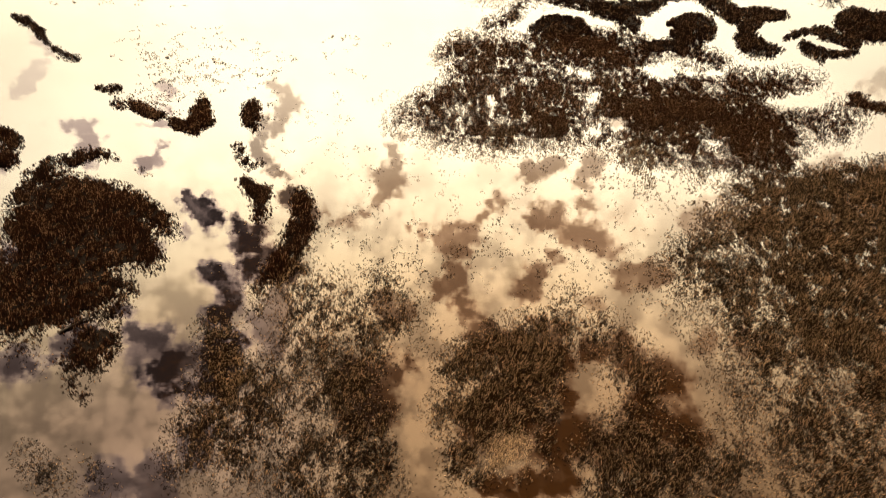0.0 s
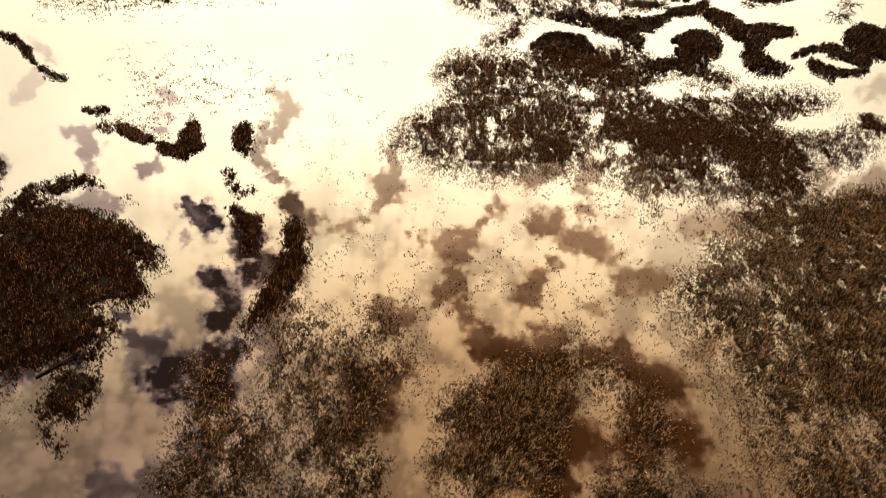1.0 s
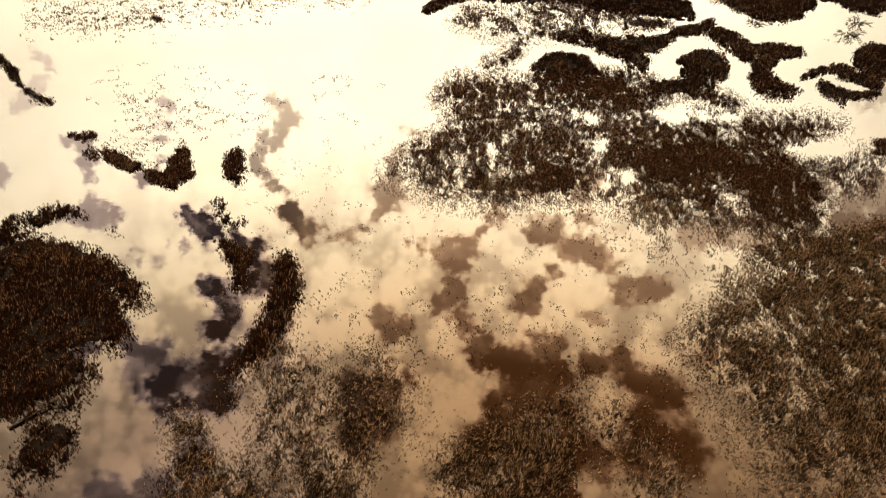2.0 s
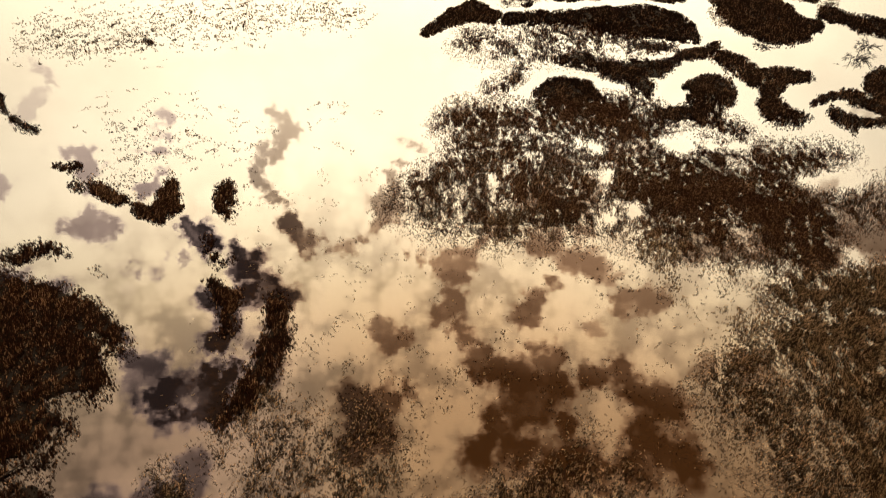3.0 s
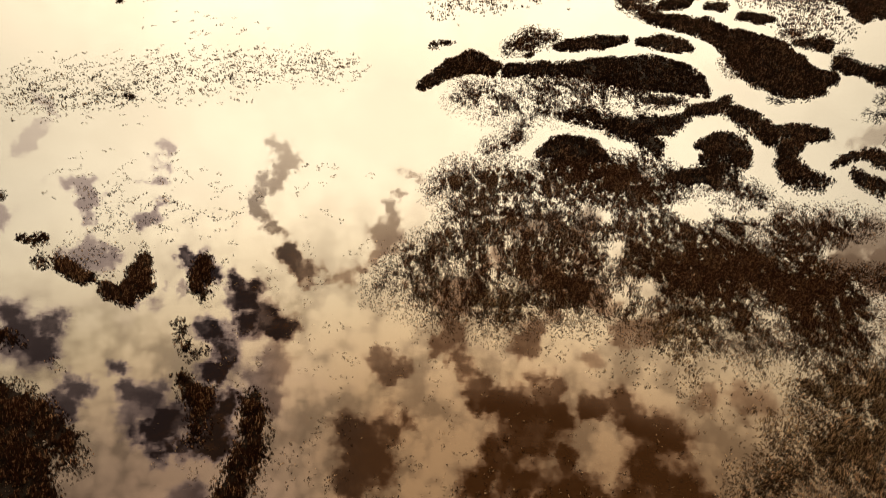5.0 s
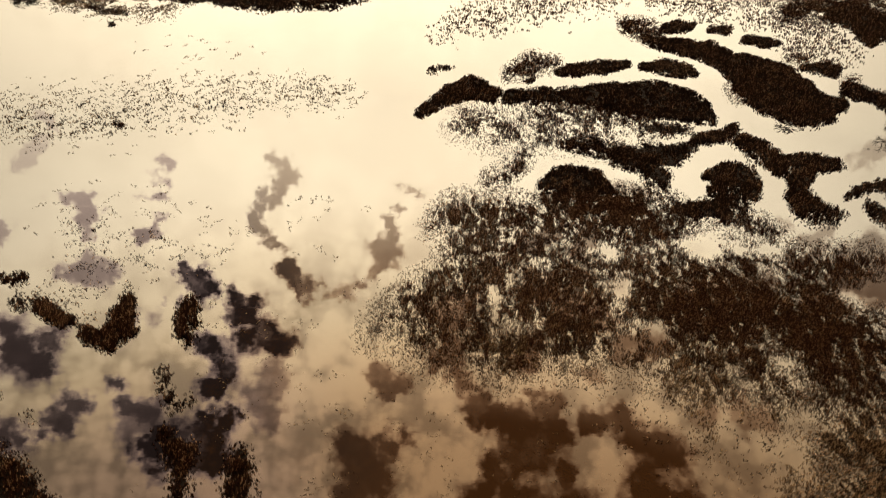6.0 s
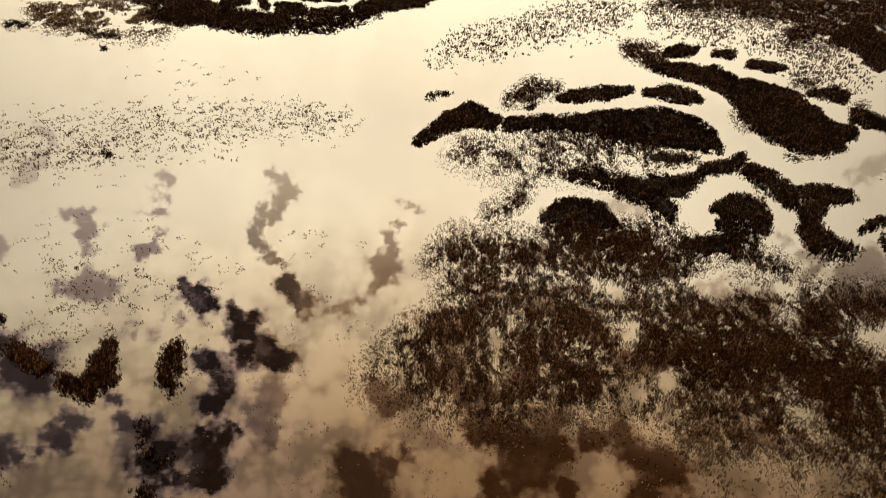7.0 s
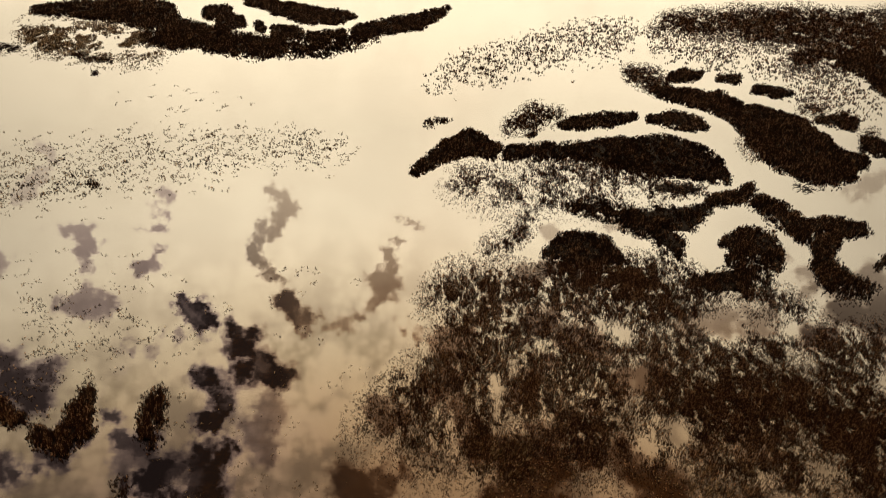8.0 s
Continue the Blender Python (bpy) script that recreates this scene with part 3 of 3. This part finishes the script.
reed_island("ragged olive brown reed tongue beside a fallen log", .85, .7, .5, (0.69, -0.60),
    [(-31.5, 61.9, 0.41), (-32.1, 60.6, 0.74), (-32.5, 57.2, 0.66)], [(-33.7, 52.2, 1.37), (-32.2, 54.7, 1.30)], [(-34.7, 51.1, 0.62), (-32.6, 48.2, 0.65)])
reed_island("dark reed tussock bank at the water edge", 1, .9, .4, (0.50, -0.64),
    [(-59.9, 92.5, 1.50), (-57.6, 92.3, 1.27)], [(-56.1, 85.8, 0.86), (-55.5, 87.5, 0.65)])
reed_island("thin winding dark reed strip in pale water", .9, .7, .3, (0.39, -0.53),
    [(-74.3, 132.0, 0.68), (-71.7, 130.9, 0.58), (-67.6, 125.8, 0.66), (-64.8, 122.0, 0.46)], [(-63.7, 120.7, 0.55), (-61.7, 118.8, 0.90), (-58.3, 116.5, 0.53)])
reed_clump("dark heart-shaped reed clump in pale water", 1, .9, .3, (0.65, -0.43),
    [(-36.5, 96.0, 1.21), (-34.3, 95.4, 1.14), (-33.8, 98.9, 1.65), (-34.3, 102.4, 1.06)])
reed_clump("dark reed clump with sparse stems behind", 1, .8, .3, (0.64, -0.51),
    [(-43.6, 100.9, 1.19), (-40.9, 99.0, 1.17), (-39.3, 98.6, 0.62)])
reed_clump("small dark reed tuft in pale water", .8, .7, .3, (0.63, -0.56),
    [(-46.5, 101.7, 0.85)])
reed_clump("low dark crescent of reeds in pale water", .8, .6, .3, (0.61, -0.56),
    [(-50.9, 106.3, 0.58), (-49.3, 105.8, 0.66), (-48.5, 107.0, 0.51)])
reed_clump("upright thin brown reed clump in pale water", .6, .9, .4, (0.64, -0.33),
    [(-27.5, 101.4, 0.91), (-26.7, 96.9, 0.95), (-27.7, 103.8, 0.57)])
reed_clump("sparse brown reed ring around open water", .45, .7, .4, (0.62, -0.29),
    [(-26.8, 90.1, 0.44), (-26.0, 87.8, 0.51), (-24.6, 86.0, 0.64), (-23.4, 86.6, 0.36)])
reed_clump("upright brown reed clump beside reflected sky", .95, .8, .4, (0.65, -0.27),
    [(-21.8, 80.6, 0.75), (-21.5, 76.8, 0.66)])
reed_clump("elongated dark reed clump along a channel", .95, .9, .5, (0.65, -0.25),
    [(-16.9, 79.5, 1.22), (-16.1, 74.3, 1.30), (-16.6, 71.0, 1.20), (-17.3, 67.9, 1.10), (-18.1, 65.0, 0.96), (-19.1, 62.7, 0.58)])
reed_clump("dark olive reed clump in a grey channel", .9, .9, .5, (0.65, -0.37),
    [(-23.9, 81.9, 0.83), (-22.5, 80.0, 1.27), (-21.5, 76.7, 1.01), (-21.4, 74.7, 0.55)])
reed_clump("isolated sparse reed tuft beside a reed island", .5, .7, .4, (0.63, -0.44),
    [(-37.1, 83.7, 0.70)])
reed_clump("thin brown reed tuft in pale lagoon water", .5, .7, .4, (0.47, -0.40),
    [(-52.1, 149.7, 0.78)])
reed_clump("tiny dark reed tuft in bright water", .8, .5, .3, (0.41, -0.45),
    [(-71.9, 201.7, 0.70)])
reed_clump("low dark streak of reeds in bright water", .7, .4, .4, (0.39, -0.45),
    [(-81.7, 214.3, 0.75), (-78.2, 212.5, 0.87), (-71.9, 210.4, 0.86)])
reed_clump("low dark reed streak along a far shore", .7, .4, .5, (0.38, -0.52),
    [(-99.4, 217.9, 1.78), (-96.1, 219.0, 0.77)], [(-89.9, 219.4, 0.77), (-86.5, 220.6, 0.77)])
reed_clump("small sparse reed tuft at an island tip", .5, .6, .4, (0.46, -0.01),
    [(-1.9, 177.8, 0.93), (1.4, 179.1, 0.73)])
reed_clump("dark ragged reed clump beside grey reflected cloud", .85, .8, .5, (0.56, 0.59),
    [(60.6, 108.2, 0.92), (61.8, 105.7, 1.07), (63.9, 104.4, 1.06)])
reed_clump("small brown reed tuft in a channel", .7, .6, .3, (0.48, 0.12),
    [(16.2, 172.8, 0.50), (17.6, 174.2, 0.40)])
open_channel((0.76, 0.0), [(-4.0, 54.5, 0.7), (-3.4, 48.0, 0.9), (-2.7, 43.0, 1.1), (-1.2, 38.4, 1.0)], [(12.3, 52.0, 0.4), (11.0, 46.5, 0.5), (10.2, 42.0, 0.7), (9.8, 37.8, 1.0)], [(3.0, 37.6, 0.5), (9.0, 37.5, 0.8)],
             [(4.6, 42.0, 1.3), (6.4, 42.4, 1.7), (7.6, 41.3, 0.9)])
open_channel((0.55, 0.10), [(6.5, 106.0, 0.1), (6.6, 103.0, 0.35), (6.4, 100.6, 0.2)], [(19.4, 116.0, 0.8), (21.8, 114.2, 1.0)], [(22.2, 107.2, 0.6), (20.5, 104.0, 0.7)],
             [(20.3, 95.5, 0.8), (21.5, 98.5, 0.4)], [(24.0, 98.2, 0.9), (22.8, 95.5, 0.7)], [(11.5, 111.0, 0.3), (13.0, 110.4, 0.5)], [(2.5, 112.5, 0.5)])
open_channel((0.45, 0.45), [(31.0, 116.5, 0.5), (34.0, 115.8, 0.9), (38.5, 115.4, 0.8), (43.5, 114.9, 0.3)], [(46.5, 106.2, 0.4), (50.0, 106.6, 0.9), (55.0, 107.0, 1.3)],
             [(34.0, 94.6, 0.3), (38.0, 93.4, 0.5)], [(46.0, 88.5, 0.5), (52.0, 91.5, 0.9)])
sedge_meadow("broad brown patchy bed of standing reeds", .69, .75, 1.4, (0.51, 0.22),
    [(3.7, 115.3, 2.82), (12.9, 113.3, 2.78), (22.8, 112.1, 2.76), (30.6, 109.4, 2.10)], [(-2.6, 104.0, 2.15), (3.6, 108.4, 3.72), (8.7, 107.2, 5.16), (14.4, 105.3, 5.81), (19.9, 103.4, 5.36), (25.9, 101.0, 5.26), (32.8, 100.6, 5.24), (39.3, 98.9, 4.14), (45.1, 97.9, 3.42)], [(26.8, 95.5, 2.68), (34.6, 94.6, 2.66)], [(1.3, 122.6, 1.82), (7.0, 120.5, 3.25), (13.5, 119.9, 3.24), (21.8, 121.1, 4.09), (26.4, 119.5, 3.23), (30.0, 117.5, 1.12)])
sedge_meadow("thick dark lower margin of a reed bed", .68, .7, 1.4, (0.55, 0.22),
    [(-5.5, 100.5, 1.5), (1.0, 97.5, 2.6), (8.0, 96.0, 2.8), (15.0, 97.5, 2.2)], [(26.0, 101.0, 2.2), (33.0, 99.0, 2.4), (40.0, 96.5, 2.4)], [(30.5, 93.0, 1.6), (38.0, 91.5, 1.9), (45.0, 90.5, 2.2)])
sedge_meadow("thin ragged band of reeds below a meander", .4, .7, 1.2, (0.44, 0.41),
    [(36.2, 112.5, 1.38), (39.3, 110.7, 2.22), (46.1, 110.6, 2.22), (52.5, 112.0, 1.72), (57.3, 113.4, 0.52)])
sedge_meadow("sparse brown reeds fringing a long island", .22, .7, 1.4, (0.44, 0.15),
    [(3.9, 153.8, 2.12), (10.8, 151.1, 3.46), (19.8, 153.5, 4.40), (26.9, 153.8, 4.41), (32.3, 154.0, 3.54)], [(8.1, 148.1, 1.69), (19.2, 148.5, 2.21)])
sedge_meadow("sparse brown reeds beside a channel mouth", .5, .8, .8, (0.49, 0.10),
    [(7.3, 133.2, 0.91), (9.8, 134.4, 1.07), (11.6, 138.1, 1.42), (12.8, 141.8, 0.97)])
sedge_meadow("frayed sparse reed edge of a channel", .35, .7, .8, (0.34, 0.18),
    [(13.0, 177.4, 1.44), (17.0, 181.3, 2.52), (21.2, 181.5, 1.26)], [(41.3, 208.4, 1.70), (45.2, 204.1, 2.86)])
sedge_meadow("sparse reeds along a far channel", .4, .7, .8, (0.40, 0.48),
    [(55.1, 172.3, 1.59), (55.1, 168.0, 1.36)], [(71.9, 190.0, 1.55), (74.0, 188.2, 1.09)], [(40.8, 128.7, 1.02)], [(76.9, 174.1, 1.41)])
sedge_meadow("broad dark olive bed of short sedge", .89, .5, 1.4, (0.63, 0.62),
    [(37.1, 82.3, 1.67), (42.5, 81.9, 2.77), (49.8, 82.8, 3.49), (57.4, 84.3, 3.53)], [(35.8, 75.5, 2.36), (43.4, 74.9, 4.24), (50.7, 75.1, 4.58)], [(38.1, 71.5, 2.54), (37.3, 61.0, 2.65), (36.1, 53.1, 2.44)], [(39.5, 67.5, 2.45), (43.4, 64.8, 4.47), (48.8, 64.9, 4.18)], [(39.2, 57.0, 3.04), (43.0, 55.5, 3.00)], [(38.9, 49.6, 2.56)])
sedge_meadow("thinning fringe of short dark sedge tufts", .74, .45, 2, (0.73, 0.59),
    [(27.7, 69.1, 2.48), (30.2, 62.6, 2.92), (30.6, 56.0, 2.74), (31.7, 49.4, 3.58), (31.7, 43.7, 4.31), (33.1, 39.8, 4.11)], [(24.3, 41.2, 2.79)])
sedge_meadow("broad bed of short olive and tan sedge", .74, .45, 1.2, (0.77, -0.32),
    [(-21.3, 54.5, 1.19), (-20.1, 50.1, 1.65), (-20.0, 44.9, 1.55), (-20.3, 40.2, 1.65)], [(-15.4, 47.6, 3.00), (-16.2, 41.4, 3.26), (-11.7, 39.8, 4.11), (-6.3, 40.5, 3.23), (-5.7, 44.0, 2.40)], [(-9.5, 48.4, 3.03)])
sedge_meadow("thin patchy tan and brown sedge in shallow water", .37, .45, 1.6, (0.67, -0.18),
    [(-5.3, 61.5, 2.08), (-3.5, 58.2, 1.57), (-7.7, 55.7, 3.27), (-13.9, 60.4, 2.86), (-11.7, 53.3, 4.26)], [(-15.9, 65.8, 1.81), (-17.7, 59.4, 1.36)])
sedge_meadow("thick block of dark olive sedge with a pale matted patch", .9, .5, 1.0, (0.76, 0.11),
    [(2.4, 51.8, 2.30), (6.3, 52.6, 3.70), (9.7, 51.6, 1.88)], [(0.8, 46.6, 1.68), (5.0, 46.4, 3.46), (8.4, 45.9, 2.16)], [(1.8, 41.2, 1.39), (3.4, 39.9, 1.10)], [(8.7, 42.3, 1.04)], [(5.6, 39.4, 0.82)])
sedge_meadow("thin sedge patch in brown water", .42, .42, 1.0, (0.71, 0.28),
    [(12.5, 60.8, 1.38), (14.8, 56.7, 2.43), (10.0, 58.2, 1.46)], [(17.4, 52.2, 2.32), (18.9, 49.1, 1.83), (16.8, 46.1, 2.46)])
sedge_meadow("dense dark olive sedge patch in tannin water", .86, .45, 1.0, (0.80, 0.39),
    [(13.4, 42.7, 1.89), (16.5, 41.9, 3.00), (19.6, 40.8, 2.59), (14.7, 39.4, 2.54)])
sedge_meadow("low dotted patch of sprouting sedge", .9, .35, .8, (0.80, -0.82),
    [(-32.1, 39.3, 1.36)])
sedge_meadow("thin sprouting sedge tufts in murky water", .25, .4, 1, (0.76, -0.73),
    [(-39.1, 52.5, 1.37)], [(-27.9, 39.2, 0.91)])
sedge_meadow("far broad brown reed marsh with pale gaps", .4, .8, 1.6, (0.26, 0.44),
    [(59.2, 253.3, 2.69), (77.0, 253.0, 3.58), (90.9, 250.0, 5.01), (99.5, 242.6, 5.71), (112.9, 243.5, 7.17)], [(84.1, 224.7, 3.16), (96.0, 227.7, 4.01)])
drift_mats("sparse_reeds", "far open marsh of scattered brown reed tufts", "reeds", 3000, 5, .46, .4, RUSSET, (0.29, 0.26),
    [(2.4, 208.5, 3.2), (15.2, 218.3, 4.2), (29.2, 230.1, 4.8), (44.1, 238.4, 4.6)], [(55.1, 236.7, 4.0), (66.7, 229.4, 4.8)], [(76.8, 203.5, 3.6), (83.8, 195.3, 3.0)], [(72.0, 217.0, 3.0), (86.0, 212.0, 3.0)])
drift_mats("stem_drift", "brown floating stems and small tufts in shallow water", "dead stems", 1250, 6, .27, .5, STRAW, (0.39, -0.39),
    [(-72.6, 150.8, 3.99), (-65.9, 152.2, 4.03), (-60.6, 154.8, 3.6), (-53.1, 157.5, 3.8), (-46.7, 159.5, 3.4), (-39.7, 162.4, 3.2), (-31.4, 166.5, 2.8), (-22.5, 167.8, 2.7), (-18.2, 166.9, 1.6)])
drift_mats("stem_drift", "darker tussock streaks along a shallow lagoon margin", "dead stems", 110, 12, .38, .5, SEDGE, (0.39, -0.39),
    [(-68.0, 148.5, 1.6), (-56.2, 149.4, 1.8), (-50.0, 149.5, 1.4)], [(-49.5, 154.5, 1.0)], [(-36.0, 156.0, 1.4)], [(-24.0, 166.5, 1.2)])
drift_mats("stem_drift", "few thin stems in open bright water", "dead stems", 24, 10, .25, .6, STRAW, (0.39, -0.39),
    [(-62.0, 190.0, 3.0), (-48.0, 186.0, 3.4), (-36.0, 182.0, 2.6)])
sedge_meadow("pale far sedge flat beside a dark island", .16, .5, 1.6, (0.27, -0.45),
    [(-96.8, 229.1, 3.48), (-82.8, 227.6, 4.00), (-70.1, 225.2, 3.95)])
drift_mats("stem_drift", "dark streaks of broken stems round reed clumps", "dead stems", 110, 16, .3, .8, SEDGE, (0.51, -0.40),
    [(-48.0, 119.0, 1.2), (-44.0, 113.0, 2.6), (-39.0, 110.5, 3.4), (-33.5, 113.0, 1.8), (-30.0, 114.0, 1.2)], [(-44.5, 104.5, 2.6), (-39.5, 104.0, 2.6)], [(-27.0, 106.0, 1.6)])
drift_mats("stem_drift", "thin pale streaks of stems in a bright lagoon", "dead stems", 80, 9, .25, .7, STRAW, (0.5, -0.40),
    [(-52.0, 122.0, 3.0), (-36.0, 122.0, 3.0), (-26.0, 118.0, 2.0)], [(-16.0, 118.0, 2.5)], [(-14.5, 124.0, 1.5)])
sedge_meadow("dark ragged reeds behind a brown bed", .36, .7, 1.2, (0.56, 0.60),
    [(43.7, 101.6, 2.12), (49.6, 100.6, 2.80), (56.0, 100.8, 3.50)], [(46.5, 94.4, 2.66)])
straw_mat("pale matted dry straw in dark sedge", 1, .34, .8, (0.79, 0.13),
    [(5.1, 43.3, 1.24), (6.2, 41.9, 1.40), (4.8, 41.0, 1.11)])
sedge_meadow("dense brown reeds along the foot of a meander", .65, .7, 1.0, (0.54, 0.27),
    [(15.4, 127.4, 1.73), (20.8, 126.9, 2.44), (26.4, 126.5, 2.43), (31.0, 124.6, 2.40), (33.6, 121.6, 1.37)], [(12.6, 124.0, 1.40)])
sedge_meadow("thin reed sprouts in pale shallow water", .11, .5, 1.5, (0.56, 0.28),
    [(20.4, 88.7, 2.48), (27.5, 89.6, 3.19), (32.5, 84.9, 3.07), (32.4, 77.3, 2.50)], [(6.2, 95.4, 2.18), (12.6, 93.6, 2.15)])
sedge_meadow("thin dark reeds at the foot of a winding channel", .5, .65, .8, (0.57, 0.51),
    [(38.1, 122.6, 1.11), (41.9, 121.5, 1.23), (44.0, 119.8, 0.81)], [(35.9, 115.8, 1.82), (40.5, 114.9, 1.81)])
sedge_meadow("dark thick reeds spreading below a meander", .6, .65, 1.4, (0.63, 0.56),
    [(27.1, 104.8, 2.91), (34.6, 104.6, 3.54), (39.1, 99.7, 3.01), (42.6, 96.6, 2.92), (47.2, 97.6, 2.36)])
sedge_meadow("thick dark reeds thinning towards brown water", .5, .6, 1.4, (0.66, 0.61),
    [(34.6, 100.1, 2.73), (40.2, 96.8, 3.25), (44.7, 93.3, 3.14)], [(32.2, 92.6, 1.96), (36.5, 88.5, 2.43), (41.2, 85.6, 2.67)])
sedge_meadow("dark matted reeds under a grey reflected cloud", .38, .7, 1.0, (0.58, 0.57),
    [(35.3, 111.2, 1.61), (42.4, 112.0, 2.03), (46.7, 109.2, 2.64), (51.8, 108.8, 2.63)])
sedge_meadow("dark olive sedge strip along a grey channel", .72, .5, .8, (0.73, -0.41),
    [(-21.1, 55.7, 1.09), (-19.8, 51.5, 1.57), (-19.5, 47.4, 1.60), (-20.3, 43.0, 1.33)])

drift_mats("sedge_tufts", "short dark sedge tufts scattered across pale shallows", "sedge", 470, 8, .27, .8, SEDGE, (0.65, 0.2),
    [(13.0, 93.0, 2.6), (22.0, 87.0, 3.6), (29.0, 80.0, 4.0), (31.0, 72.0, 3.4), (29.0, 64.0, 2.4)], [(-12.0, 72.0, 2.6), (-5.0, 67.0, 2.8), (4.0, 69.0, 2.6), (13.0, 68.0, 2.6), (20.0, 64.0, 2.2)])

# small groups of sprouts all over the shallows
each = rng.integers(1, 9, 520)
gx, gy = np.repeat(rng.uniform(-25, 47, 520), each), np.repeat(rng.uniform(50, 108, 520), each)
lone = blades("sparse_sedge", gx + rng.normal(0, 0.4, gx.size), gy + rng.normal(0, 0.5, gx.size), rng.uniform(0.4, 1, gx.size), 0.26, 0.055, 4, 0.9, STRAW)
tagged(lone, "single thin sedge sprouts scattered over shallow water", "sedge", kind="stuff")


# ---------------------------------------------------------------- dead wood
def tube(bm, points, radii, sides=7):
    """A rough tapered limb along points."""
    rings = []
    for i, p in enumerate(points):
        ahead = (Vector(points[min(i + 1, len(points) - 1)]) - Vector(points[max(i - 1, 0)])).normalized()
        turn = ahead.to_track_quat("Z", "Y").to_matrix()
        rings.append([bm.verts.new(Vector(p) + turn @ Vector((math.cos(a) * radii[i] * f, math.sin(a) * radii[i] * f, 0)))
                      for a, f in ((2 * math.pi * s / sides, random.uniform(0.82, 1.15)) for s in range(sides))])
    for lower, upper in zip(rings, rings[1:]):
        for s in range(sides):
            bm.faces.new((lower[s], lower[(s + 1) % sides], upper[(s + 1) % sides], upper[s]))
    bm.faces.new(rings[0][::-1])
    bm.faces.new(rings[-1])


def part(name, bm, mat, parent, label=""):
    mesh = bpy.data.meshes.new(name)
    bm.normal_update()
    bm.to_mesh(mesh)
    bm.free()
    mesh.materials.append(mat)
    ob = new(name, mesh)
    ob.parent = parent
    return tagged(ob, label)


def limb(start, heading, rise, length, thick, bends, wild):
    """Points and radii of a crooked limb."""
    points, radii, p, h, e = [], [], Vector(start), heading, rise
    for i in range(bends + 1):
        points.append(p.copy())
        radii.append(thick * (1 - 0.8 * i / bends))
        h, e = h + random.uniform(-wild, wild), e + random.uniform(-wild, wild) * 0.5
        p = p + Vector((math.cos(h) * math.cos(e), math.sin(h) * math.cos(e), math.sin(e))) * (length / bends)
    return points, radii


def fallen_log(label, start, end, thick):
    log = tagged(new("fallen_log"), label, "log")
    a, b = Vector(start), Vector(end)
    points = [a.lerp(b, i / 9) + Vector((random.uniform(-0.06, 0.06), random.uniform(-0.06, 0.06), 0.03 * math.sin(i))) for i in range(10)]
    bm = bmesh.new()
    tube(bm, points, [thick * (1 - 0.05 * i) for i in range(10)], 9)
    part("trunk", bm, BARK, log)
    for i, turn in ((3, 0.9), (5, -0.8), (7, 0.7)):
        bm = bmesh.new()
        tube(bm, *limb(points[i], math.atan2((b - a).y, (b - a).x) + turn, 0.5, 0.7, thick * 0.4, 4, 0.3), 6)
        part("branch_stub", bm, BARK, log)
    return log


def brush_heap(label, x, y, reach, count, flat):
    """A drowned leafless shrub: crooked branches that fan out low over the water."""
    heap = tagged(new("dead_shrub"), label, "dead shrub", "drowned dead shrubs")
    heap.location = (x, y, 0)
    for i in range(count):
        bm = bmesh.new()
        heading = random.uniform(0, 2 * math.pi)
        start = (random.uniform(-0.45, 0.45) * reach, random.uniform(-0.45, 0.45) * reach * flat, -0.12)
        points, radii = limb(start, heading, random.uniform(0.15, 0.6), reach * random.uniform(0.35, 0.8), 0.075, 6, 0.55)
        points = [Vector((q.x, q.y, max(q.z, -0.12))) for q in points]
        tube(bm, points, radii, 5)
        for q in points[2:6]:
            for _ in range(2):
                tube(bm, *limb(q, heading + random.uniform(-1.4, 1.4), random.uniform(-0.1, 0.7), reach * random.uniform(0.12, 0.3), 0.04, 4, 0.5), 4)
        part("branch", bm, BARK, heap)
    return heap


fallen_log("dark weathered fallen log lying beside a reed tongue", (-36.74, 54.97, 0.08), (-34.27, 57.63, 0.22), 0.13)
brush_heap("leafless dark drowned shrub in a pale channel", 57.1, 152.9, 2.11, 16, 0.8)
brush_heap("few bare twigs beside a drowned shrub", 59.4, 152.6, 1.05, 5, 0.8)
brush_heap("bare dark drowned branches in a channel", 76.4, 153.9, 3.22, 14, 0.6)
brush_heap("low sprawling drowned branches beside a reed island", 72.0, 148.1, 3.90, 16, 0.5)
brush_heap("small bare twig tuft in open water", 67.6, 145.7, 0.77, 4, 0.8)
brush_heap("small heap of dark sticks in a channel", 16.3, 173.0, 1.00, 5, 0.7)
